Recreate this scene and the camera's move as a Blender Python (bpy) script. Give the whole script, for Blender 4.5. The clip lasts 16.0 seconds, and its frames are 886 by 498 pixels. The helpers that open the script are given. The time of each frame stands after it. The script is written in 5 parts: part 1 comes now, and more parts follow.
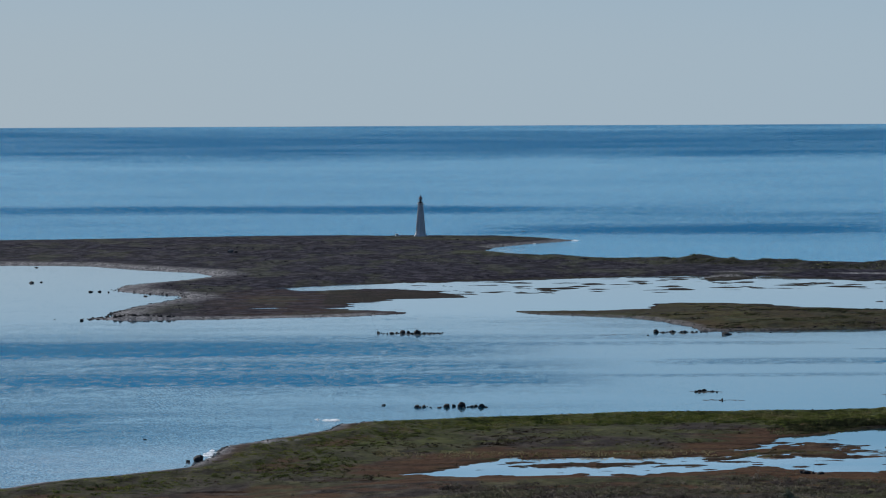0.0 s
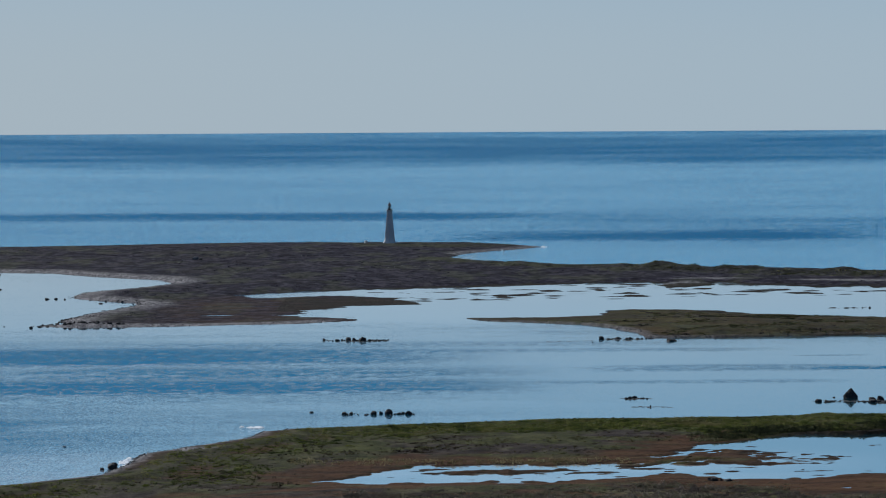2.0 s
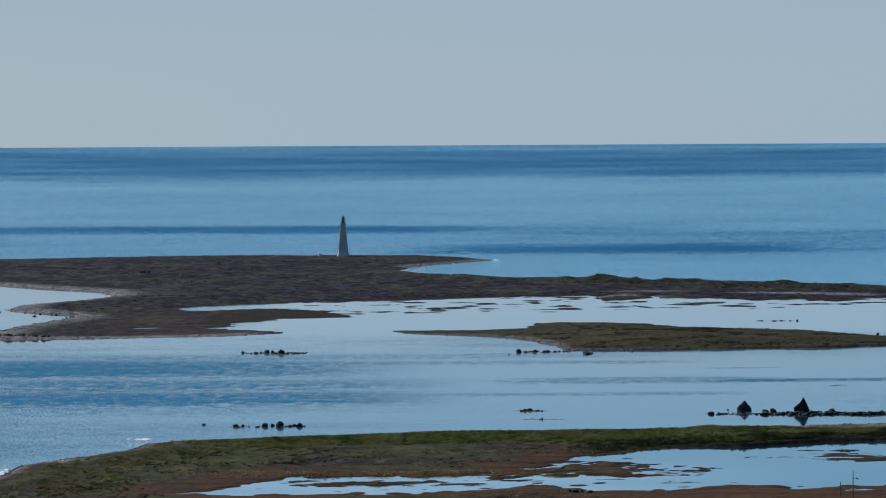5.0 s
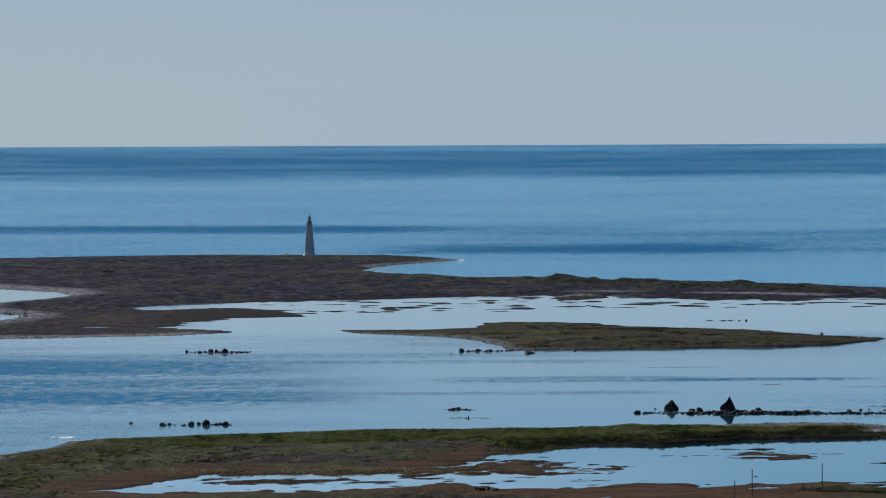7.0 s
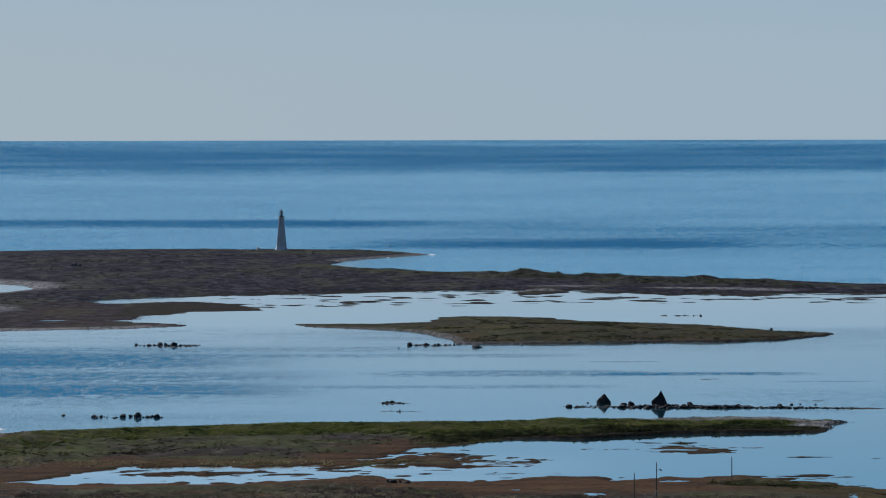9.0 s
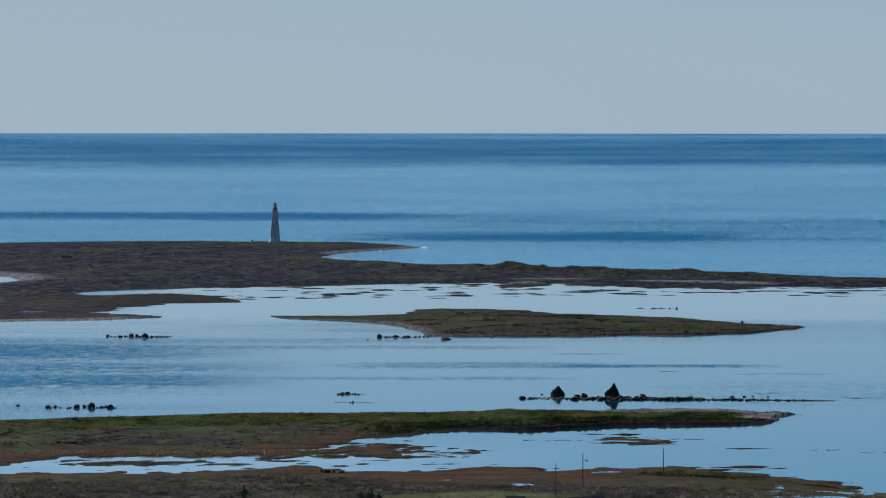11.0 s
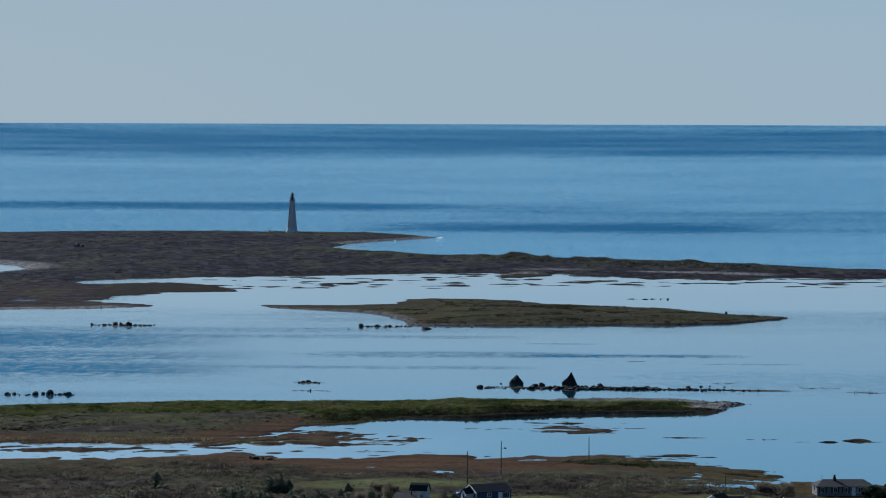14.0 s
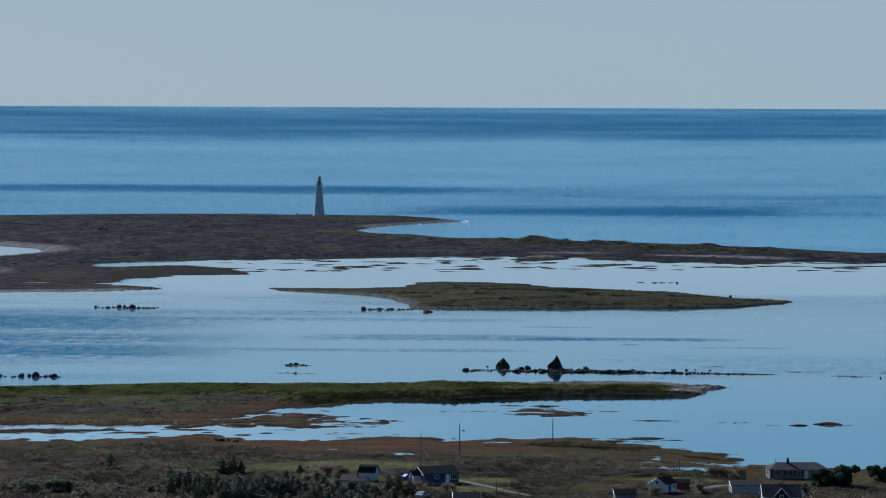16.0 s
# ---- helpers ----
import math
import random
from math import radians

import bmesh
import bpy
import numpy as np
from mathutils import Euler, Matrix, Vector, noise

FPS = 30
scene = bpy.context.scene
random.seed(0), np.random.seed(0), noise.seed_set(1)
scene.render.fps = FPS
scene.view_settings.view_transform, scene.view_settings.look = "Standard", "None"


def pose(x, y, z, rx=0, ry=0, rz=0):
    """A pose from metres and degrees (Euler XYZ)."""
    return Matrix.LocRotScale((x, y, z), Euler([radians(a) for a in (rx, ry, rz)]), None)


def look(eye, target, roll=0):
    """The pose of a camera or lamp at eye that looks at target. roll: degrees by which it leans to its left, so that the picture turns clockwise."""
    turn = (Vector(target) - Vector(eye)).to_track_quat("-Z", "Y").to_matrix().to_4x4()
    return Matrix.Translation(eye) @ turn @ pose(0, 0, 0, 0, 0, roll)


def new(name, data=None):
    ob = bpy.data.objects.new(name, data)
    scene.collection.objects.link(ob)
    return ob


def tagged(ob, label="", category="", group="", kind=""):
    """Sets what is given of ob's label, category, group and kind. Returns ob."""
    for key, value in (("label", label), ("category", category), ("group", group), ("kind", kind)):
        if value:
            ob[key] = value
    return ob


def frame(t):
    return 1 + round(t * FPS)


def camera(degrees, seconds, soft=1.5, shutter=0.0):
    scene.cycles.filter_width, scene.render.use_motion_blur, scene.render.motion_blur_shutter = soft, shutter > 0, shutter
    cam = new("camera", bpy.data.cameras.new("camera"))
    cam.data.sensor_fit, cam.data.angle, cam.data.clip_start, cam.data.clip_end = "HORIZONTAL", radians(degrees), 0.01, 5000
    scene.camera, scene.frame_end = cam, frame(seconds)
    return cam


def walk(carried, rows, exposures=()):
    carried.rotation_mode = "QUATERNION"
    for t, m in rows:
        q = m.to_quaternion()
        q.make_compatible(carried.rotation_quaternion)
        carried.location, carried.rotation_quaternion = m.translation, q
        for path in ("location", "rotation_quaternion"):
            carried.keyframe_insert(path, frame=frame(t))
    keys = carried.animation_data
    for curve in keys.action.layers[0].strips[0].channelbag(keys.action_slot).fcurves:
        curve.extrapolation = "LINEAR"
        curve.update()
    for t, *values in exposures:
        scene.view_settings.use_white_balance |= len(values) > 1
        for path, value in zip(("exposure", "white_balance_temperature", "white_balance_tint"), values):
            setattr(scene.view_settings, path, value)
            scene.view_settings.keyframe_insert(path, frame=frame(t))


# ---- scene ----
EXPOSURES = [(0.0, 0.42, 5920, 7), (9.0, 0.42, 5920, 7), (12.0, 0.39, 5650, 4), (16.0, 0.39, 5650, 4)]
cam = camera(14.5, 16.0, soft=1.1)
PATH = [
    (0.0, (-0.00, -0.00, 95.90), (-0.00, 999.18, 55.48), -0.267),
    (0.5, (5.74, -0.17, 95.98), (5.96, 999.01, 55.52), -0.307),
    (1.0, (11.71, -0.40, 96.06), (11.72, 998.79, 55.76), -0.293),
    (1.5, (17.82, -0.71, 96.13), (17.51, 998.49, 56.33), -0.314),
    (2.0, (24.02, -1.16, 96.17), (23.54, 998.09, 57.54), -0.335),
    (2.5, (30.17, -1.77, 96.21), (29.86, 997.56, 59.39), -0.324),
    (3.0, (36.28, -2.58, 96.25), (35.61, 996.78, 60.55), -0.326),
    (3.5, (42.33, -3.65, 96.28), (41.29, 995.73, 61.09), -0.316),
    (4.0, (48.22, -4.94, 96.30), (47.06, 994.45, 61.43), -0.350),
    (6.5, (77.59, -12.15, 96.17), (76.81, 987.24, 61.23), -0.249),
    (7.0, (83.47, -13.63, 96.16), (83.02, 985.76, 61.30), -0.254),
    (7.5, (89.35, -15.15, 96.14), (88.97, 984.24, 61.14), -0.172),
    (8.0, (95.32, -16.70, 96.11), (94.85, 982.68, 60.90), -0.162),
    (8.5, (101.33, -18.26, 96.09), (100.46, 981.10, 60.26), -0.128),
    (9.0, (107.34, -19.86, 96.09), (105.80, 979.48, 59.79), -0.099),
    (11.5, (137.64, -28.23, 95.96), (126.16, 970.96, 57.30), 0.080),
    (12.0, (143.72, -29.84, 95.97), (129.55, 969.31, 57.07), 0.131),
    (12.5, (149.75, -31.35, 96.00), (132.73, 967.75, 57.14), 0.118),
    (13.0, (155.78, -32.82, 96.03), (135.67, 966.21, 56.88), 0.149),
    (13.5, (161.86, -34.23, 96.07), (138.24, 964.71, 56.70), 0.181),
    (14.0, (168.03, -35.47, 96.13), (140.48, 963.31, 55.22), 0.182),
    (14.5, (174.34, -36.47, 96.15), (142.58, 962.13, 54.07), 0.149),
    (15.0, (180.84, -37.26, 96.17), (144.33, 961.09, 51.95), 0.231),
    (15.5, (187.36, -37.87, 96.22), (146.59, 960.28, 51.05), 0.196),
    (16.0, (194.01, -38.37, 96.31), (148.88, 959.57, 50.60), 0.218),
]
walk(cam, [(t, look(eye, target, roll)) for t, eye, target, roll in PATH], EXPOSURES)

# ---- the lie of the land: plan outlines, heights and zones ----
CAPE_BAY = [(-478, 2190), (-275, 2159), (-228, 2146), (-180, 2082), (-144, 2042), (-131, 1993), (-144, 1955), (-164, 1919), (-174, 1883), (-175, 1837), (-154, 1807), (-138, 1795), (-132, 1767), (-139, 1732), (-150, 1694), (-155, 1665), (-155, 1638), (-155, 1606), (-165, 1594), (-148, 1584), (-112, 1586), (-69, 1595), (-48, 1603), (-22, 1618), (-20, 1636)]
CAPE_LAGOON = [(-29, 1655), (-50, 1671), (-57, 1682), (-40, 1724), (-24, 1742), (-13, 1752), (18, 1760), (5, 1810), (-10, 1839), (-40, 1842), (-66, 1822), (-86, 1834), (-87, 1857), (-68, 1880), (-41, 1902), (-14, 1917), (20, 1933), (55, 1949), (87, 1959), (133, 1981), (143, 1967), (144, 1915), (147, 1903), (159, 1933), (172, 1957), (182, 1969), (190, 1946), (223, 1946), (226, 1907), (238, 1928), (267, 1925), (302, 1942), (333, 1933), (396, 1927), (515, 1923)]
CAPE_SEAWARD = [(515, 1996), (396, 2015), (350, 2038), (304, 2088), (230, 2144), (138, 2190), (78, 2222), (52, 2256), (36, 2292), (28, 2332), (33, 2384), (42, 2412), (56, 2440), (72, 2464), (84, 2490), (92, 2516), (80, 2545), (48, 2590), (-18, 2608), (-118, 2613), (-158, 2604), (-237, 2567), (-316, 2548), (-478, 2521)]
MIDDLE_ISLAND = [(32, 1640), (42, 1617), (65, 1602), (86, 1586), (98, 1560), (108, 1524), (110, 1495), (117, 1488), (129, 1489), (154, 1491), (178, 1494), (203, 1501), (228, 1503), (254, 1514), (278, 1546), (282, 1557), (264, 1572), (244, 1599), (226, 1627), (204, 1635), (178, 1660), (158, 1674), (157, 1693), (132, 1697), (105, 1690), (99, 1652), (84, 1640), (48, 1641)]
GREEN_SPIT = [(-644, 460), (-304, 718), (-184, 819), (-112, 876), (-106, 887), (-93, 901), (-80, 913), (-70, 924), (-68, 932), (-64, 963), (-63, 983), (-56, 994), (-44, 1016), (-36, 1029), (-32, 1052), (-23, 1058), (3, 1067), (21, 1075), (68, 1089), (110, 1091), (183, 1098), (214, 1104), (236, 1093), (230, 1084), (226, 1063), (224, 1056), (210, 1055), (183, 1052), (166, 1045), (149, 1034), (131, 1036), (122, 1028), (109, 1013), (97, 1006), (87, 972), (104, 985), (112, 972), (122, 965), (107, 954), (87, 952), (58, 951), (33, 952), (17, 949), (11, 941), (-8, 910)]
MAINLAND_SHORE = [(-1, 903), (37, 904), (53, 906), (61, 910), (79, 921), (86, 918), (97, 911), (117, 908), (125, 915), (136, 921), (150, 919), (152, 911), (161, 916), (185, 920), (197, 914), (215, 895), (223, 886), (226, 879), (229, 869), (233, 857), (243, 856), (257, 847), (267, 849), (368, 833), (515, 819), (828, 460), (828, -828), (-828, -828)]
# low mud banks and islets in the shallows: x, y, half length, half width, height
LAGOON_BANKS = [
    (108, 1918, 6, 5, .25), (96, 1883, 9, 4, .22), (165, 1900, 7, 6, .45), (78, 1884, 5, 3, .22), (190, 1868, 10, 4, .3), (199, 1880, 11, 4, .3), (213, 1853, 9, 5, .4),
    (62, 1846, 9, 3, .25), (152, 1848, 8, 3, .2), (131, 1936, 9, 4, .3), (132, 1954, 8, 4, .25), (85, 1896, 7, 3, .2), (73, 1866, 6, 4, .22), (90, 2514, 6, 8, .5),
    (258, 1868, 16, 2.5, .25), (293, 1882, 14, 2.5, .25), (340, 1886, 14, 2, .25), (330, 1916, 26, 5, .3), (275, 1911, 20, 4, .25), (160, 1940, 9, 5, .4),
]
CREEK_BANKS = [
    (178, 997, 10.5, 11, .15), (260, 969, 4.5, 3.2, .55), (248, 965, 3.5, 1.2, .22), (199, 922.5, 14, 1.5, .13), (208, 925.5, 7, 1.1, .13), (214, 920, 4, .9, .12), (209, 976, 6, .8, .15), (35, 929, 11, 3.5, .16), (52, 934, 8, 3, .14),
    (62, 929, 7, 3, .14), (112, 974, 12, 7, .26), (121, 968, 10, 4, .2), (113, 950, 12, 2.5, .32), (116, 999, 6, 1.5, .2), (180, 1021, 9, 1.2, .03), (172, 1012, 6, 1, .05),
]
REEF_BANKS = [
    (182, 1152, 13, 2.4, .5), (203, 1150, 14, 2, .45), (224, 1148.5, 14, 1.5, .4), (241, 1146, 9, 1, .24), (163, 1154, 8, 1.5, .2), (88, 1168, 9, 1.2, .14), (90, 1140, 8, 1.2, .12),
]
# pools and creeks cut into the marsh: x, y, half length, half width
POOLS = [
    (-86, 1674, 12, 4), (-70, 1668, 9, 2), (-17, 888, 4.5, 1.5), (-54, 862, 5, 1.6), (-64, 861, 2.5, 1),
    (-26, 1050, 4, 3), (182, 1058, 6, 1.2), (223, 864, 5, 2.2), (229, 860, 4, 1.8), (177, 998, 4.6, 3),
]


# pools that lie above the tide on the mainland marsh: x, y, half length, half width
MARSH_POOLS = [(143.9, 849, 1.9, 3.4), (124.0, 867, 1.0, 1.5), (204, 835, 3.2, 3.6), (208.6, 846, 1.3, 6), (217, 836, 5, 2.6), (226, 837, 4, 2.6), (209, 813, 10.5, 3), (220, 814, 5, 2.4), (166, 893, 3.6, 2.4)]


def lattice(ix, iy, seed):
    h = (ix * 374761393 + iy * 668265263 + seed * 974634541) & 0xFFFFFFFF
    h = ((h ^ (h >> 13)) * 1274126177) & 0xFFFFFFFF
    return ((h ^ (h >> 16)) & 0xFFFF) / 32767.5 - 1.0


def waves(x, y, size, octaves=4, seed=0, stretch=1.0):
    """Soft noise from -1 to 1, of features about that many metres across."""
    total, amp, most = 0.0, 1.0, 0.0
    x, y = np.asarray(x, float) / (size * stretch), np.asarray(y, float) / size
    for k in range(octaves):
        fx, fy = np.floor(x), np.floor(y)
        u, v = x - fx, y - fy
        u, v = u * u * (3 - 2 * u), v * v * (3 - 2 * v)
        ix, iy = fx.astype(np.int64), fy.astype(np.int64)
        a, b = lattice(ix, iy, seed + k), lattice(ix + 1, iy, seed + k)
        c, d = lattice(ix, iy + 1, seed + k), lattice(ix + 1, iy + 1, seed + k)
        total = total + amp * ((a * (1 - u) + b * u) * (1 - v) + (c * (1 - u) + d * u) * v)
        most += amp
        amp *= .55
        x, y = x * 2.03 + 17.1, y * 2.03 + 9.7
    return total / most * 1.6


def to_line(x, y, line, closed=False):
    """The distance from points to a line of corners, and for a closed one which points lie inside."""
    best, inside = np.full(x.shape, 1e18), np.zeros(x.shape, bool)
    ends = line[1:] + line[:1] if closed else line[1:]
    for (ax, ay), (bx, by) in zip(line, ends):
        ex, ey = bx - ax, by - ay
        s = np.clip(((x - ax) * ex + (y - ay) * ey) / (ex * ex + ey * ey), 0, 1)
        best = np.minimum(best, (x - ax - s * ex) ** 2 + (y - ay - s * ey) ** 2)
        if closed and ay != by:
            inside ^= ((ay > y) != (by > y)) & (x < ex * (y - ay) / ey + ax)
    return np.sqrt(best), inside


def step(a, b, v):
    s = np.clip((v - a) / (b - a), 0, 1)
    return s * s * (3 - 2 * s)


DUNES = [(16, 2268, 2.8), (38, 2248, 2.9), (58, 2226, 2.8), (80, 2178, 2.9), (100, 2148, 3.3), (138, 2110, 4.4), (190, 2066, 5.4), (225, 2042, 4.8), (265, 2022, 4.6), (287, 2008, 3.8), (305, 1992, 2.2), (345, 1980, 1.6), (515, 1970, 1.6)]


def land(x, y):
    """Height of the ground, and the zones: saltmarsh, lush green, shingle, meadow."""
    x, y = np.asarray(x, float), np.asarray(y, float)
    n1, n2, n3, n4 = waves(x, y, 40, 4, 1), waves(x, y, 9, 4, 2, 1.6), waves(x, y, 3, 3, 3, 1.5), waves(x, y, 2.4, 3, 4, 3.2)
    n5, n6 = waves(x, y, 12, 4, 15, 1.4), waves(x, y, 5, 4, 16, 1.15)
    # the cape
    dist, ins = to_line(x, y, CAPE_BAY + CAPE_LAGOON + CAPE_SEAWARD, True)
    d = np.where(ins, dist, -dist)
    bay, _ = to_line(x, y, CAPE_BAY[1:21])
    lagoon, _ = to_line(x, y, CAPE_LAGOON)
    soft = step(60, 0, lagoon) * step(-130, -60, x)
    w = d + 3.0 * n1 + 2.5 * n2 * (0.4 + soft) + 15.0 * soft * n5
    marsh_a = step(1880, 1800, y) * step(-150, -90, x)
    top = (.5 + .9 * (1 - marsh_a) + (1.2 + .9 * n1) * step(20, 120, d) + .25 * n2 + .12 * n3) * (1 - .55 * marsh_a)
    h = np.where(w > 0, np.minimum(.03 + w * (.055 + .05 * (1 - soft)), top), -.15 + np.maximum(w, -60) * .05)
    ridge = np.zeros(x.shape)
    for (ax, ay, az), (bx, by, bz) in zip(DUNES, DUNES[1:]):
        ex, ey = bx - ax, by - ay
        s = np.clip(((x - ax) * ex + (y - ay) * ey) / (ex * ex + ey * ey), 0, 1)
        away = np.hypot(x - ax - s * ex, y - ay - s * ey)
        ridge = np.maximum(ridge, (az + s * (bz - az)) * np.exp(-(away / 24) ** 2))
    h = np.where(w > 0, np.maximum(h, np.minimum(ridge * (1 + .36 * waves(x, y, 34, 3, 6) + .3 * waves(x, y, 17, 3, 7)), .2 + w * .22)), h)
    shingle = step(26, 6, bay) * step(-30, -70, x) * (d > -8)
    shingle = np.maximum(shingle, step(22, 12, d) * (d > -6) * step(-200, -150, x) * step(-18, -35, x) * step(1640, 1615, y))
    shingle = np.maximum(shingle, .8 * step(14, 4, d) * (y > 2380) * (x > -40))
    shingle = np.maximum(shingle, step(13, 6, np.hypot((x - 147) / 2, y - 1962) + 3 * n2) + step(13, 6, np.hypot((x - 262) / 4.5, y - 1964 + .25 * (x - 262)) + 3 * n2) + .8 * step(11, 5, np.hypot((x - 176) / 2.5, y - 1996) + 3 * n2))
    marsh = marsh_a * (.26 + .3 * n2) * step(1.0, .4, h)
    green = .05 * step(.0, .7, n1 + .4 * n2) * (d > 20) + .6 * step(60, 20, np.hypot((x - 20) / 1.4, y - 2520)) * (.6 + .4 * n2)
    meadow = .06 * step(.2, .8, waves(x, y, 55, 3, 8)) + .1 * step(20, -160, x) * step(.0, .5, waves(x, y, 26, 3, 9))
    green = np.maximum(green, .42 * step(.8, 2.2, ridge) * (w > 0) * (.7 + .5 * n2))
    # the middle island
    dist, ins = to_line(x, y, MIDDLE_ISLAND, True)
    d = np.where(ins, dist, -dist)
    w = d + 1.2 * n1 + 1.3 * n2 + 7 * n5 * step(1600, 1650, y)
    west = step(120, 60, x)
    top = (.7 + 2.3 * step(4, 26, d) * step(100, 150, x) * step(290, 235, x) + .5 * n1 + .25 * n2 + .1 * n3) * (1 - .2 * west)
    low = step(1590, 1630, y)
    hb = np.where(w > 0, np.minimum(.03 + w * (.2 + .35 * step(1575, 1535, y)), top * .82 * (1 - .6 * low) + .2), -.15 + np.maximum(w, -60) * .05)
    h = np.maximum(h, hb)
    shingle = np.maximum(shingle, .9 * step(7, 1, d) * (d > -4) * step(1660, 1600, y) * (.75 + .35 * n2) * (.2 + .8 * step(165, 115, x)))
    marsh = np.maximum(marsh, .55 * step(9, 3, np.hypot((x - 112) / 2.2, (y - 1520) / 6)))
    green = np.where(d > 0, .5 + .3 * step(0, .6, n1), green)
    meadow = np.where(d > 0, .1 * step(.1, .7, n2), meadow)
    # the green spit and the mainland
    dist, ins = to_line(x, y, GREEN_SPIT + MAINLAND_SHORE, True)
    d = np.where(ins, dist, -dist)
    sea, _ = to_line(x, y, GREEN_SPIT[:25])
    shore_x, shore_y = zip(*([(-500, 560), (-150, 780), (-60, 845)] + sorted(MAINLAND_SHORE[:25])))
    inland = np.interp(x, shore_x, shore_y) - y
    creek = step(985, 965, y) * step(-10, -2, -inland) * step(25, 40, sea)
    w = d + (1.2 * n1 + (1.6 + 2.4 * creek) * n2 + (.5 + 1.0 * creek) * n3 + (5.5 * n6 + 2.2 * n4) * creek + (9 * n6 + 4.5 * n4) * step(74, 88, x) * step(940, 955, y) * step(1000, 985, y)) * (.35 + .65 * step(4, 18, sea))
    base = .34 + .5 * step(3, 30, d) + .14 * n2 + .05 * n3 + .25 * n1 * step(5, 20, d)
    bare = step(140, 190, x)
    crest = (1.5 - .35 * bare) * np.exp(-((sea - 11 + 5 * bare) / (8 - 2.5 * bare)) ** 2) * (1 + .25 * n2) * step(-16, 10, -inland) * step(-170, -120, x) * (1 - .8 * step(200, 224, x))
    rise = np.interp(inland, (0, 10, 30, 60, 110, 160, 260), (0, .5, 1.2, 1.9, 4.0, 5.0, 5.6)) * (1 + .06 * n1)
    wet = step(9, 0, inland) * step(-40, -5, inland)
    cut = step(115, 150, x) * (y > 1000) * step(8, 18, sea)
    hc = np.where(w > 0, np.minimum(.02 + w * (.11 + 1.1 * cut + .22 * bare * step(14, 10, sea) * step(226, 208, x)) + .5 * step(0, 3, w) * step(9, 3, sea), base + crest + rise + .6 * cut), -.15 + np.maximum(w, -60) * .04)
    h = np.maximum(h, hc)
    own = (d > -6) & (y < 1130)
    bank = step(16, 5, sea) * (y > 850) * step(-25, 10, -inland)
    red = step(.95, .45, base + crest + .35 * n2 + .8 * step(18, 40, sea) * step(-12, -34, inland) * step(20, 40, d))
    red = np.maximum(red * step(12, 24, sea) * step(210, 175, inland), step(2, 10, inland) * step(58, 44, inland + 8 * n2 - 12 * step(105, 130, x) + 38 * step(88, 62, x))) * (1 - bank)
    red = np.maximum(red, .8 * step(6, 1, np.hypot((x + 36) / 3, (y - 1048) / 3)))
    marsh = np.where(own, red * step(-.9, -.2, n2 + .5) * (1 - .42 * step(165, 200, x) * (inland > -6)) * (1 - step(95, 130, x) * (inland < -60)), marsh)
    lush = step(48, 33, (sea + 7 * n2 + 4 * n1) * (1 - .6 * step(70, 130, x))) * step(4, 9, sea) * step(-16, 8, -inland) * (.3 + .7 * step(-60, 35, x + 12 * n2) + .3 * n3)
    lush = np.maximum(lush, .6 * step(26, 14, d) * step(50, 62, sea) * (inland < 0) * step(-.3, .3, n2))
    lush = np.maximum(lush, .45 * step(-.1, .6, waves(x, y, 30, 3, 11)) * step(-30, 0, inland) * (1 - red))
    lush = np.maximum(lush, .6 * step(.0, .45, n2 + .6 * n1) * (inland < -4) * step(20, 32, sea) * (1 - .9 * red) * step(-70, -20, x))
    lush = np.maximum(lush, .75 * red * step(160, 195, x) * step(2, 9, inland))
    lawn = step(1, .6, np.hypot((x - 133) / 27, (y - 800) / 15) + .25 * n2) + step(1, .6, np.hypot((x - 148) / 22, (y - 765) / 10) + .2 * n2) + step(1, .7, np.hypot((x - 212) / 14, (y - 778) / 5)) + step(1, .6, np.hypot((x - 162) / 14, (y - 743) / 8) + .3 * n2) + step(1, .6, np.hypot((x - 168) / 9, (y - 764) / 10) + .3 * n2)
    green = np.where(own, np.clip(lush + 1.0 * lawn, 0, 1), green)
    meadow = np.where(own, np.clip(.6 * step(.1, .7, waves(x, y, 14, 4, 12, 1.8)) * step(0, 20, inland) + .4 * step(.2, .8, n2) * (1 - bank) * step(0, -10, inland) + .8 * np.clip(lawn, 0, 1), 0, 1), meadow)
    shingle = np.where(own, step(6.5 + 6 * bare, 2.5 + 8 * bare, sea + 1.2 * n2) * step(-16, 8, -inland) * (step(190, 215, x) + .55 + .35 * step(0, -25, x)), shingle)
    shingle = np.maximum(shingle, own * step(10, 3, np.hypot((x + 52) / 1.5, y - 993)))
    marsh = np.maximum(marsh, own * .7 * step(9, 4, sea + 2 * n2) * step(2, 4, sea) * step(30, -20, x) * (y > 935))
    flats = step(1770, 1800, y) * step(1985, 1960, y) * step(-30, 0, x) * step(1760, 1810, y - .25 * np.clip(x, 0, 200)) + step(905, 925, y) * step(1020, 980, y) * step(130, 90, x) * step(-25, -5, x)
    patches = waves(x, y, 11, 5, 61, 1.25)
    patches = np.where(y < 1100, waves(x, y, 5, 4, 62, 1.2) - .09 - .06 * step(80, 50, x), patches)
    h = np.where((flats > 0) & (h < 0), np.maximum(h, (patches - .42) * .55 * np.clip(flats, 0, 1) - .02), h)
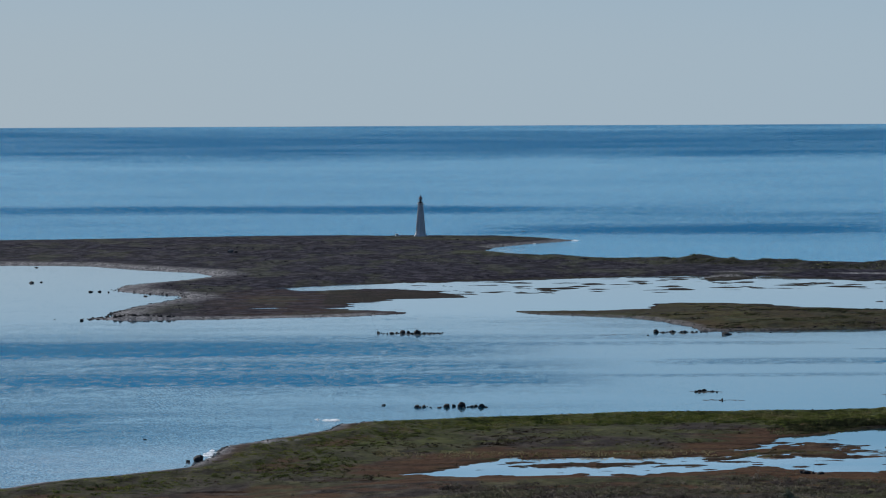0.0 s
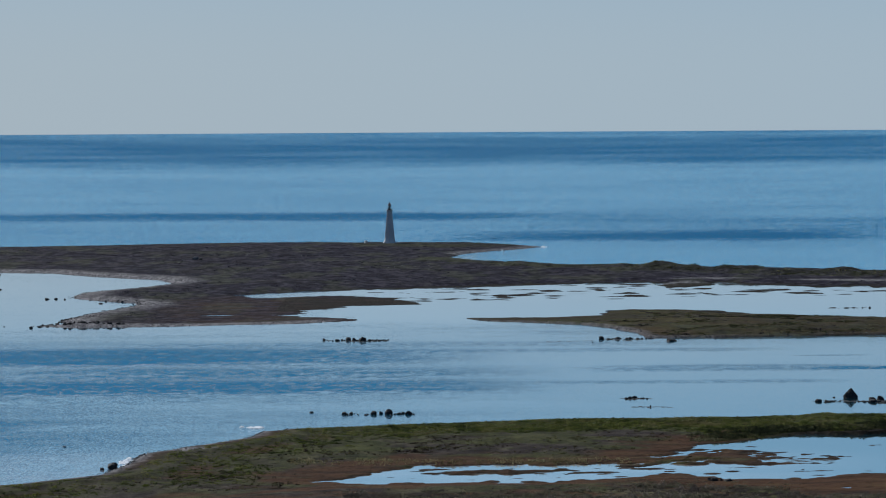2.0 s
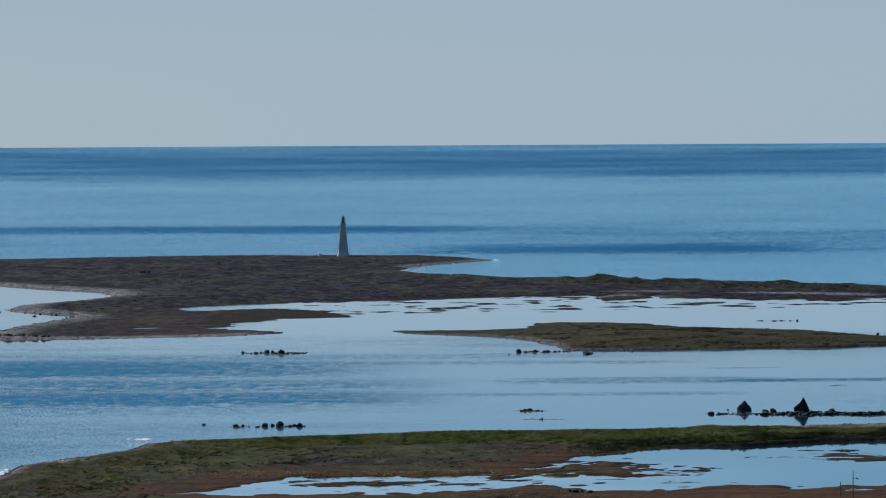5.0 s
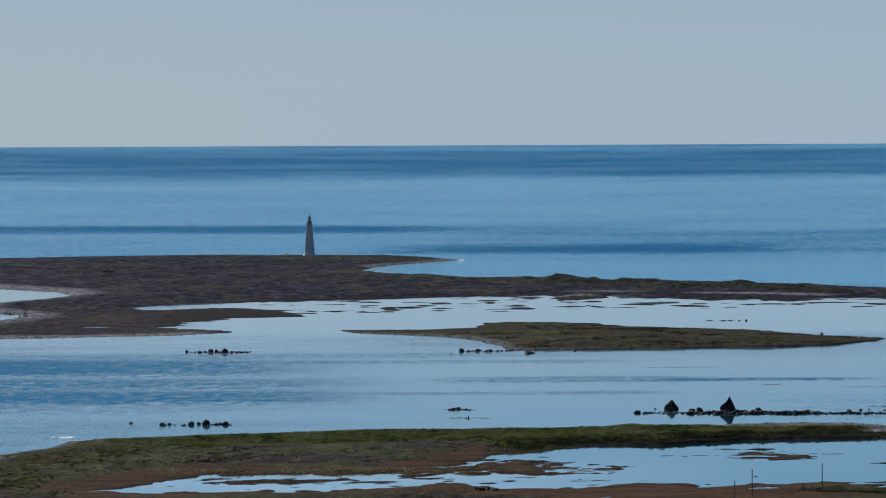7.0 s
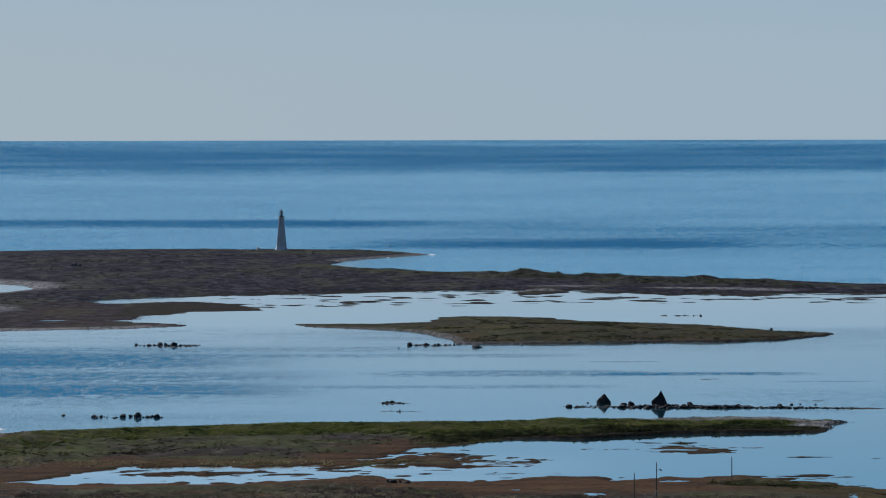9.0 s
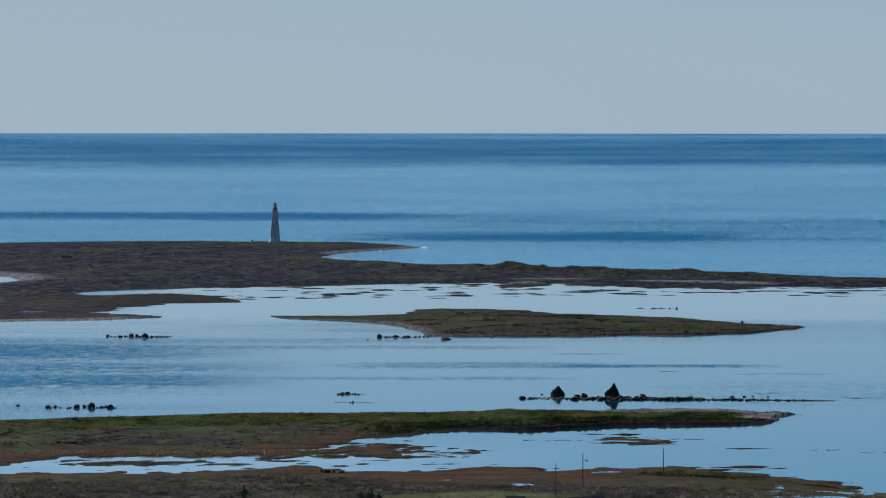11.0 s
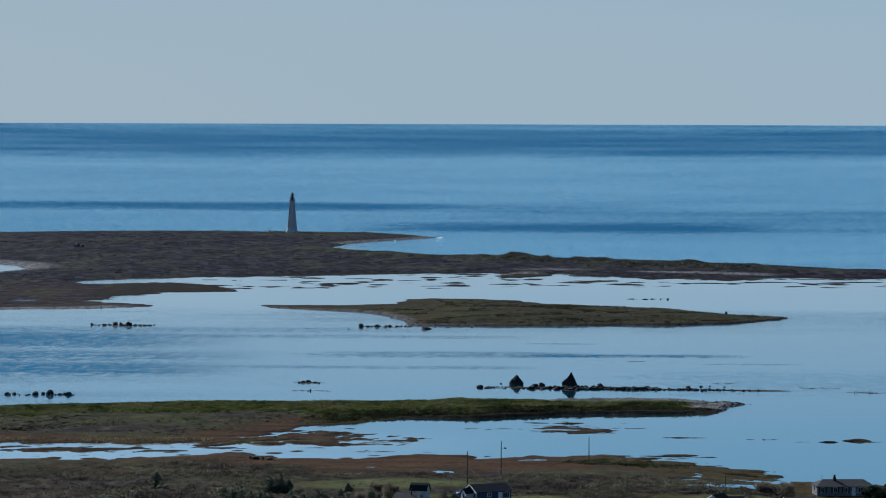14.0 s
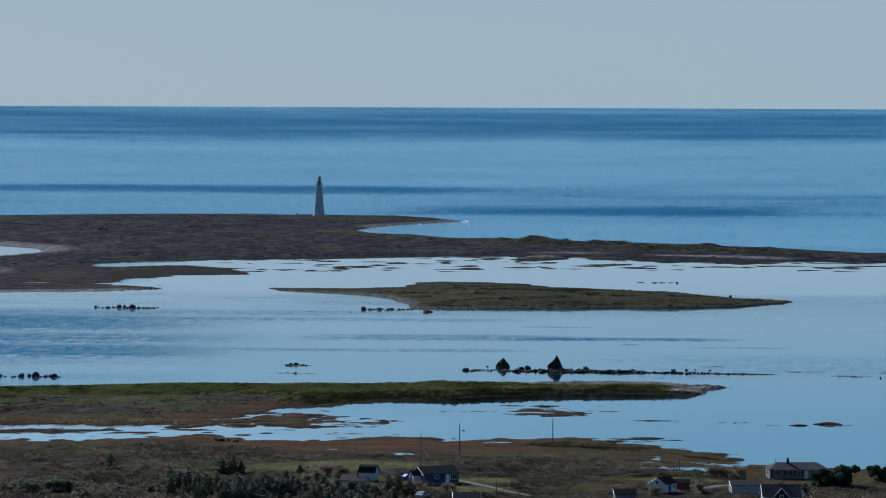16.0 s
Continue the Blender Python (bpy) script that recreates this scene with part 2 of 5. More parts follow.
    for px, py, rx, ry, top in LAGOON_BANKS + CREEK_BANKS + REEF_BANKS:
        near = (np.abs(x - px) < rx * 2) & (np.abs(y - py) < ry * 3)
        r = np.hypot((x - px) / rx, (y - py) / ry)
        mound = top * (1 - r ** 2) + .1 * n2 + .08 * n3 + ((.55 if top > .15 else .16) * n6 if py < 1100 else .35 * n5)
        h = np.where(near & (mound > -.1), np.maximum(h, mound), h)
        marsh = np.where(near & (r < 1.5), .75 if py < 1100 else .25, marsh)
        green = np.where(near & (r < 1.8) & (py < 1100), 0, green)
    inner, _ = to_line(x, y, GREEN_SPIT[24:33])
    # the spit's inner bank takes this dark colour in place of its shadow
    weed_and_shade = own * step(19 - 12 * step(205, 226, x), 14 - 9 * step(205, 226, x), inner + 2.5 * n2 + 1.5 * n6) * step(95, 135, x) * (y > 985) * (d > -4)
    weed_and_shade = np.maximum(weed_and_shade, step(.32, .1, h + .08 * n3) * step(-.5, .0, n6) * .85 * (y < 1200) * (1 - step(12, 0, sea) * own))
    weed_and_shade = np.maximum(weed_and_shade, step(.5, .2, h) * (y > 1700) * (x > -60) * .9 * (1 - step(.2, .6, shingle)))
    weed_and_shade = np.maximum(weed_and_shade, .9 * step(.8, .35, h) * (y > 1450) * (y < 1720) * (x > 30) * (.35 + .65 * step(105, 150, x)) * step(-.6, .1, n2))
    for px, py, rx, ry in MARSH_POOLS:
        near = (np.abs(x - px) < rx * 2) & (np.abs(y - py) < ry * 2)
        r = np.hypot((x - px) / rx, (y - py) / ry) + .5 * n2 + .5 * n6 + .75 * waves(x, y, 1.7, 3, 71, 2.2)
        s0 = np.interp(px, shore_x, shore_y) - py
        level = .84 + float(np.interp(s0, (0, 10, 30, 60, 110), (0, .5, 1.2, 1.9, 4.0))) - .2
        inside = near & (r < 1.5)
        h = np.where(inside, h + (np.minimum(level - .12, h) - h) * step(1.1, .85, r), h)
        h = np.where(inside & (r > .95), np.maximum(h, np.minimum(level + .1, level + .05 + (r - 1) * .4)), h)
    for px, py, rx, ry in POOLS:
        near = (np.abs(x - px) < rx * 2) & (np.abs(y - py) < ry * 3)
        r = np.hypot((x - px) / rx, (y - py) / ry) + .35 * n2
        h = np.where(near, h + (np.minimum(h, -.2) - h) * step(1.15, .75, r), h)
    return h, np.stack([np.clip(v, 0, 1) for v in (marsh, green, shingle, meadow, weed_and_shade, own * lawn * (.75 + .5 * n2))], -1)


def ground_at(x, y):
    return float(land(np.array([x]), np.array([y]))[0][0])

# ---- light ----
SUN_AZIMUTH, SUN_HEIGHT = radians(-40), radians(30)
world = bpy.data.worlds.new("sky")
scene.world = world
world.use_nodes = True
wn = world.node_tree
sky = wn.nodes.new("ShaderNodeTexSky")
sky.sky_type, sky.sun_disc = "NISHITA", False
sky.sun_elevation, sky.sun_rotation = SUN_HEIGHT, SUN_AZIMUTH
sky.altitude, sky.air_density, sky.dust_density, sky.ozone_density = 0, 0.78, 0.15, 4.2
back = wn.nodes["Background"]
back.inputs["Strength"].default_value = 0.057
# grey sea haze that thins out above the horizon
veil = wn.nodes.new("ShaderNodeMix")
veil.data_type = "RGBA"
high = wn.nodes.new("ShaderNodeSeparateXYZ")
wn.links.new(wn.nodes.new("ShaderNodeTexCoord").outputs["Generated"], high.inputs[0])
haze = wn.nodes.new("ShaderNodeMapRange")
haze.interpolation_type = "SMOOTHSTEP"
for socket, value in zip(haze.inputs[1:5], (0.12, 0.42, 0.96, 0.0)):
    socket.default_value = value
# warmer towards the sun, bluer away from it
side = wn.nodes.new("ShaderNodeMapRange")
for socket, value in zip(side.inputs[1:5], (-0.25, 0.25, 0.0, 1.0)):
    socket.default_value = value
wn.links.new(high.outputs[0], side.inputs[0])
tone = wn.nodes.new("ShaderNodeMix")
tone.data_type = "RGBA"
tone.inputs[6].default_value, tone.inputs[7].default_value = (5.25, 5.82, 6.15, 1), (4.85, 5.8, 6.5, 1)
wn.links.new(side.outputs[0], tone.inputs[0])
lift = wn.nodes.new("ShaderNodeMapRange")
lift.interpolation_type = "SMOOTHSTEP"
for socket, value in zip(lift.inputs[1:5], (0.012, 0.115, 0.0, 1.0)):
    socket.default_value = value
wn.links.new(high.outputs[2], lift.inputs[0])
low_sky = wn.nodes.new("ShaderNodeMix")
low_sky.data_type = "RGBA"
clear_sky = wn.nodes.new("ShaderNodeMix")
clear_sky.data_type = "RGBA"
clear_sky.inputs[6].default_value, clear_sky.inputs[7].default_value = (3.3, 5.5, 7.4, 1), (2.2, 4.4, 6.3, 1)
wn.links.new(side.outputs[0], clear_sky.inputs[0])
wn.links.new(clear_sky.outputs[2], low_sky.inputs[7])
wn.links.new(lift.outputs[0], low_sky.inputs[0])
wn.links.new(tone.outputs[2], low_sky.inputs[6])
wn.links.new(low_sky.outputs[2], veil.inputs[7])
wn.links.new(high.outputs[2], haze.inputs[0])
wn.links.new(haze.outputs[0], veil.inputs[0])
wn.links.new(sky.outputs[0], veil.inputs[6])
wn.links.new(veil.outputs[2], back.inputs["Color"])
lamp = bpy.data.lights.new("sun", "SUN")
lamp.energy, lamp.angle, lamp.color = 3.9, radians(0.5), (1.0, 0.94, 0.86)
sun = new("sun", lamp)
toward = Vector((math.sin(SUN_AZIMUTH) * math.cos(SUN_HEIGHT), math.cos(SUN_AZIMUTH) * math.cos(SUN_HEIGHT), math.sin(SUN_HEIGHT)))
sun.matrix_world = Matrix.Translation((-400, 900, 400)) @ toward.to_track_quat("Z", "Y").to_matrix().to_4x4()


# ---- materials ----
class Nodes:
    """A node material, with short ways to add nodes."""

    def __init__(self, name):
        self.mat = bpy.data.materials.new(name)
        self.mat.use_nodes = True
        self.tree = self.mat.node_tree
        self.bsdf = self.tree.nodes["Principled BSDF"]
        self.at = self.add("ShaderNodeTexCoord").outputs["Object"]

    def add(self, kind, **values):
        node = self.tree.nodes.new(kind)
        for key, value in values.items():
            setattr(node, key, value)
        return node

    def put(self, socket, value):
        if isinstance(value, bpy.types.NodeSocket):
            self.tree.links.new(value, socket)
        else:
            socket.default_value = value

    def noise(self, scale, detail=4, rough=.55, stretch=(1, 1, 1), at=None):
        turn = self.add("ShaderNodeMapping")
        self.put(turn.inputs["Vector"], at or self.at)
        self.put(turn.inputs["Scale"], stretch)
        node = self.add("ShaderNodeTexNoise")
        self.put(node.inputs["Vector"], turn.outputs[0])
        self.put(node.inputs["Scale"], scale)
        self.put(node.inputs["Detail"], detail)
        self.put(node.inputs["Roughness"], rough)
        return node.outputs["Fac"]

    def ramp(self, fac, *stops):
        node = self.add("ShaderNodeValToRGB")
        ramp = node.color_ramp
        while len(ramp.elements) < len(stops):
            ramp.elements.new(0.5)
        for e, (p, c) in zip(ramp.elements, stops):
            e.position, e.color = p, (*c, 1) if not isinstance(c, (int, float)) else (c, c, c, 1)
        self.put(node.inputs["Fac"], fac)
        return node.outputs["Color"]

    def mix(self, fac, a, b, blend="MIX"):
        node = self.add("ShaderNodeMix", data_type="RGBA", blend_type=blend)
        for s, v in ((node.inputs[0], fac), (node.inputs[6], a), (node.inputs[7], b)):
            self.put(s, (*v, 1) if isinstance(v, tuple) and len(v) == 3 else v)
        return node.outputs[2]

    def math(self, op, a, b=0.0, clamp=False):
        node = self.add("ShaderNodeMath", operation=op, use_clamp=clamp)
        self.put(node.inputs[0], a)
        self.put(node.inputs[1], b)
        return node.outputs[0]

    def span(self, v, a, b, c=0.0, d=1.0):
        node = self.add("ShaderNodeMapRange", interpolation_type="SMOOTHSTEP")
        for s, value in zip(node.inputs, (v, a, b, c, d)):
            self.put(s, value)
        return node.outputs[0]

    def bump(self, height, strength, distance):
        node = self.add("ShaderNodeBump")
        self.put(node.inputs["Height"], height)
        self.put(node.inputs["Strength"], strength)
        self.put(node.inputs["Distance"], distance)
        self.put(self.bsdf.inputs["Normal"], node.outputs[0])

    def done(self, color, rough, spec=None):
        self.put(self.bsdf.inputs["Base Color"], (*color, 1) if isinstance(color, tuple) else color)
        self.put(self.bsdf.inputs["Roughness"], rough)
        if spec is not None:
            self.put(self.bsdf.inputs["Specular IOR Level"], spec)
        return self.mat


def ground_material():
    m = Nodes("ground")
    zones = m.add("ShaderNodeAttribute", attribute_name="zones")
    parts = m.add("ShaderNodeSeparateColor")
    m.put(parts.inputs[0], zones.outputs["Color"])
    fine, mid, big = m.noise(.9, 5, .65, (1, .6, 1)), m.noise(.16, 5, .6, (1, .5, 1)), m.noise(.022, 6, .6, (1, .45, 1))
    drifts = m.noise(.034, 6, .62, (1, .28, 1))
    olive = m.span(m.math("ADD", m.math("MULTIPLY", drifts, .7), m.math("MULTIPLY", big, .3)), .505, .57)
    # dark cape heath, tinted bluer to paint in the haze of distance
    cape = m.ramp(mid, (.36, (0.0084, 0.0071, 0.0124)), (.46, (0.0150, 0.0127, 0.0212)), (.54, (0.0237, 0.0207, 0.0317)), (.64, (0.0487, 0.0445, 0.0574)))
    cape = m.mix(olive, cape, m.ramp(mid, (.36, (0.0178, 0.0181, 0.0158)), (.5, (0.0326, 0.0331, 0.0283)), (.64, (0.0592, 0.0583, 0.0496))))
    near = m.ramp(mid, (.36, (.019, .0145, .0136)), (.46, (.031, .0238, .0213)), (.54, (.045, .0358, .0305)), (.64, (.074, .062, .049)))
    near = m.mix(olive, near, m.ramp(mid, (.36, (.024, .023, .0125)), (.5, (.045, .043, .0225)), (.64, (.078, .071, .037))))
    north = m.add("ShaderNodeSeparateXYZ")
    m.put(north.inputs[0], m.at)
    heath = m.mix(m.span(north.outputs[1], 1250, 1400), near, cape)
    rust = m.ramp(m.noise(.11, 5, .6, (.5, 1, 1)), (.3, (.033, .019, .012)), (.52, (.068, .0345, .0185)), (.72, (.084, .054, .024)))
    lush = m.ramp(m.noise(.3, 5, .6), (.28, (.022, .027, .009)), (.5, (.054, .064, .015)), (.72, (.1, .105, .027)))
    straw = m.ramp(mid, (.3, (.075, .066, .028)), (.7, (.16, .135, .062)))
    stones = m.ramp(m.math("ADD", m.math("MULTIPLY", m.noise(1.6, 4, .7), .45), m.math("MULTIPLY", m.noise(.3, 4, .7, (1, .3, 1)), .55)), (.34, (.03, .029, .031)), (.47, (.125, .118, .122)), (.6, (.3, .282, .28)))
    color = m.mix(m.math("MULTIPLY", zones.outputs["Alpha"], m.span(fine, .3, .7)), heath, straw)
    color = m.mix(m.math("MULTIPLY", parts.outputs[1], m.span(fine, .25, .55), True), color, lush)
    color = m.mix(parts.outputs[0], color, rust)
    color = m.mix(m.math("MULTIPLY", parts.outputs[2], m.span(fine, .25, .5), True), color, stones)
    extra = m.add("ShaderNodeAttribute", attribute_name="wrack_and_shade")
    more = m.add("ShaderNodeSeparateColor")
    m.put(more.inputs[0], extra.outputs["Color"])
    turf = m.ramp(m.math("ADD", m.math("MULTIPLY", fine, .5), m.math("MULTIPLY", mid, .5)), (.36, (.05, .056, .022)), (.52, (.098, .104, .042)), (.66, (.15, .145, .07)))
    color = m.mix(more.outputs[1], color, turf)
    # dark tideline weed; the same colour paints the inner bank's shade
    wrack_and_shade = m.ramp(fine, (.35, (.009, .008, .007)), (.55, (.022, .018, .013)), (.72, (.05, .04, .025)))
    color = m.mix(more.outputs[0], color, wrack_and_shade)
    spots = m.span(m.noise(.55, 3, .7, (1, .5, 1)), .36, .5, .62, 1.0)
    color = m.mix(1.0, color, spots, "MULTIPLY")
    m.bump(m.math("ADD", m.math("MULTIPLY", fine, .35), m.noise(.35, 5, .7)), .7, 1.2)
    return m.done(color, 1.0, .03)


def water_material():
    m = Nodes("water")
    xyz = m.add("ShaderNodeSeparateXYZ")
    m.put(xyz.inputs[0], m.at)
    x, y = xyz.outputs[0], xyz.outputs[1]
    add, mul = lambda a, b: m.math("ADD", a, b), lambda a, b: m.math("MULTIPLY", a, b)
    drift = m.noise(.009, 5, .55, (.7, 1, 0))
    streak = m.noise(.05, 6, .62, (.35, 1, 0))
    cat_paw = m.noise(.24, 4, .7, (.8, .42, 0))
    chop = m.noise(1.7, 3, .75, (.8, .3, 0))

    def patch(x0, x1, y0, y1, fx, fy):
        """1 within a stretch of water, fading out over fx and fy metres, with a wandering edge."""
        edge = m.math("SUBTRACT", add(mul(streak, .5), mul(cat_paw, .5)), .5)
        wx, wy = add(x, mul(edge, fx * 4.0)), add(y, mul(edge, fy * 5.0))
        across = mul(m.span(wx, x0 - fx, x0 + fx), m.span(wx, x1 + fx, x1 - fx))
        return mul(across, mul(m.span(wy, y0 - fy, y0 + fy), m.span(wy, y1 + fy, y1 - fy)))

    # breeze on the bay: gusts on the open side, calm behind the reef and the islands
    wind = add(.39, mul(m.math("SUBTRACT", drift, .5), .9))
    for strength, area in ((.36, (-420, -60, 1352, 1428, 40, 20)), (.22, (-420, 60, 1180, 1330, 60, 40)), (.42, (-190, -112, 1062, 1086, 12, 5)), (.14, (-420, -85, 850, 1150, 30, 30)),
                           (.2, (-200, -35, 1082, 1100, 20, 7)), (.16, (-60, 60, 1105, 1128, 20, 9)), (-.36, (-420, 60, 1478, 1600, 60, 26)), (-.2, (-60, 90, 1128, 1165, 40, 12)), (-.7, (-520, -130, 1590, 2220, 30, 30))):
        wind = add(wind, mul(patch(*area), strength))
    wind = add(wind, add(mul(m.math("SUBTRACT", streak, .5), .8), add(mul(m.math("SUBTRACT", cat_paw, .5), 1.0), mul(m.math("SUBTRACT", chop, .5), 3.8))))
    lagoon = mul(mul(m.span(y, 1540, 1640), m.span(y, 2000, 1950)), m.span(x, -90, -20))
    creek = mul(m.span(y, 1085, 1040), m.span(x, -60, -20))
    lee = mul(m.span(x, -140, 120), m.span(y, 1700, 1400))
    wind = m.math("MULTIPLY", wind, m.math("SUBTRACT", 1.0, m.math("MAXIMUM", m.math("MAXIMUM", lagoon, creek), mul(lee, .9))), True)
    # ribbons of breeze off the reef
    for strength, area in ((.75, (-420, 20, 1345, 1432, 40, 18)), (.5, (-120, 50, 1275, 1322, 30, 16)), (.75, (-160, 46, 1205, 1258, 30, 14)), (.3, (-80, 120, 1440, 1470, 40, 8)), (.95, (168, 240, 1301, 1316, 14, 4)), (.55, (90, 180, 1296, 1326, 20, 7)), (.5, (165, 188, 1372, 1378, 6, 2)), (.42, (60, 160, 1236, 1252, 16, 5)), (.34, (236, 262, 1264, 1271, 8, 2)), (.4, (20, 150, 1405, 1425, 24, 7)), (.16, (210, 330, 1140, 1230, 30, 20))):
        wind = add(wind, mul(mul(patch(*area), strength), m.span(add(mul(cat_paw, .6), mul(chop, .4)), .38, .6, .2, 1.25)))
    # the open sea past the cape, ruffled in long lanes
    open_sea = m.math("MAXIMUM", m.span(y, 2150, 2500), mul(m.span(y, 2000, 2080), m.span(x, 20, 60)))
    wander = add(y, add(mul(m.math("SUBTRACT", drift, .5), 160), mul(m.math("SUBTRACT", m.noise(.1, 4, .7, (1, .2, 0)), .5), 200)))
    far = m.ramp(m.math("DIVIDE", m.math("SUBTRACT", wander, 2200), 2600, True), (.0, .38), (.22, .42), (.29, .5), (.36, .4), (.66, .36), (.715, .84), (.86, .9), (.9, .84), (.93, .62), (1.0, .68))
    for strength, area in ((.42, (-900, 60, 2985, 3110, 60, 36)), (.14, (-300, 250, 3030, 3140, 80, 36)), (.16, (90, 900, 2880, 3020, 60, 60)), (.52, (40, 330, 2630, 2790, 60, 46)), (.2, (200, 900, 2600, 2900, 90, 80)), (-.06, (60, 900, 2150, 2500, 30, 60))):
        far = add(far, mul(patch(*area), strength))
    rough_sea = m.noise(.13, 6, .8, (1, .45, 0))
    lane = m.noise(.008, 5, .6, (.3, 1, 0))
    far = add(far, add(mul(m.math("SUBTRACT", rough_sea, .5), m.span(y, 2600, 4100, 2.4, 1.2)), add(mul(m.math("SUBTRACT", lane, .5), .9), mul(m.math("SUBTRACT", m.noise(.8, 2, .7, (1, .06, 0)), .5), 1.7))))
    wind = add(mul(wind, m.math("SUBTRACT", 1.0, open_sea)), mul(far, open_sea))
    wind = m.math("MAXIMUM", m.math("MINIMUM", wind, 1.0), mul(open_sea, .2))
    stir = m.math("POWER", wind, .6)
    ripple = m.noise(.9, 4, .7, (.8, .7, 0))
    swell = m.noise(.1, 5, .65, (.7, 1, 0))
    height = add(ripple, mul(swell, 1.6))
    m.bump(height, add(mul(wind, .5), .004), 2.0)
    m.put(m.bsdf.inputs["IOR"], m.math("SUBTRACT", m.math("SUBTRACT", 1.4, mul(open_sea, .16)), mul(stir, m.math("SUBTRACT", .32, mul(open_sea, .13)))))
    m.put(m.bsdf.inputs["Coat Weight"], mul(mul(m.math("SUBTRACT", 1.0, wind, True), .9), m.math("SUBTRACT", 1.0, open_sea)))
    m.put(m.bsdf.inputs["Coat IOR"], 1.6)
    m.put(m.bsdf.inputs["Coat Roughness"], .015)
    # the lagoon's bright sky reflection is put into its pale body colour
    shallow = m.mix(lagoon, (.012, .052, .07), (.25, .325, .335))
    # paler body colour in drifts over the western creek
    pale_creek = mul(mul(m.span(y, 1010, 960), m.span(x, 180, 70)), m.span(m.math("ADD", mul(drift, .4), mul(streak, .6)), .4, .56, .45, 1.0))
    shallow = m.mix(pale_creek, shallow, (.5, .5, .48))
    # sky sheen of the calmer sea lanes, painted as a pale body colour
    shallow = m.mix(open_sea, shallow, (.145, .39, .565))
    # under wind, body blue replaces the high sky that ripples would mirror
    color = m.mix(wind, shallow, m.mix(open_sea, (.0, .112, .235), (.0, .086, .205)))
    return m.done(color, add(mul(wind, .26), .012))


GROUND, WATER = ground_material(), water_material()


# ---- ground and water ----
def mesh_object(name, verts, faces, material, parent=None, smooth=True):
    me = bpy.data.meshes.new(name)
    me.from_pydata(verts, [], faces)
    me.polygons.foreach_set("use_smooth", [smooth] * len(me.polygons))
    me.materials.append(material)
    me.update()
    ob = new(name, me)
    ob.parent = parent
    return ob


def sheet(name, xs, ys, heights, material):
    nx, ny = len(xs), len(ys)
    gx, gy = np.meshgrid(xs, ys)
    me = bpy.data.meshes.new(name)
    me.vertices.add(nx * ny)
    me.vertices.foreach_set("co", np.stack([gx, gy, heights], -1).astype(np.float32).ravel())
    i = (np.arange(ny - 1)[:, None] * nx + np.arange(nx - 1)[None]).ravel()
    quads = np.stack([i, i + 1, i + nx + 1, i + nx], -1).astype(np.int32)
    me.loops.add(quads.size)
    me.loops.foreach_set("vertex_index", quads.ravel())
    me.polygons.add(len(quads))
    me.polygons.foreach_set("loop_start", np.arange(0, quads.size, 4, dtype=np.int32))
    me.polygons.foreach_set("use_smooth", np.ones(len(quads), bool))
    me.materials.append(material)
    me.update(calc_edges=True)
    return new(name, me)


xs = np.concatenate([np.linspace(-1500, -302, 25), np.arange(-300, -240, 2.4), np.arange(-240, 290, 1.2), np.arange(290, 420, 2.6), np.linspace(421, 1500, 25)])
ys = np.concatenate([np.linspace(-1400, 690, 30), np.arange(700, 1110, 1.1), np.arange(1110, 1480, 4), np.arange(1480, 1985, 1.9), np.arange(1985, 2640, 3.6), np.linspace(2650, 2760, 6)])
gx, gy = np.meshgrid(xs, ys)
heights, zones = land(gx, gy)
zones, wrack_and_shade = zones[..., :4], zones[..., 4:]
ground = sheet("ground", xs, ys, heights, GROUND)
layer = ground.data.color_attributes.new("zones", "FLOAT_COLOR", "POINT")
layer.data.foreach_set("color", zones.astype(np.float32).ravel())
layer = ground.data.color_attributes.new("wrack_and_shade", "FLOAT_COLOR", "POINT")
layer.data.foreach_set("color", np.concatenate([wrack_and_shade, np.zeros_like(wrack_and_shade)], -1).astype(np.float32).ravel())
tagged(ground, "low coastal ground of brown heath, red saltmarsh and grass", "ground", kind="structure")


def sea_sheet():
    """A round sheet of sea, level for 2.7 km and lifting to the seen horizon past that."""
    rings = [0, 700, 1400, 2100] + list(np.linspace(2650, 4720, 70))
    spokes = 240
    verts, faces = [(95, -20, 0)], []
    for r in rings[1:]:
        z = 72.0 * max(0, (r - 2650) / 2070) ** 1.5
        verts += [(95 + r * math.sin(2 * math.pi * k / spokes), -20 + r * math.cos(2 * math.pi * k / spokes), z) for k in range(spokes)]
    faces += [(0, 1 + (k + 1) % spokes, 1 + k) for k in range(spokes)]
    for i in range(len(rings) - 2):
        a, b = 1 + i * spokes, 1 + (i + 1) * spokes
        faces += [(a + k, a + (k + 1) % spokes, b + (k + 1) % spokes, b + k) for k in range(spokes)]
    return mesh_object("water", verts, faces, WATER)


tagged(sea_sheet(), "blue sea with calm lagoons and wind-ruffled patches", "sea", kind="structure")


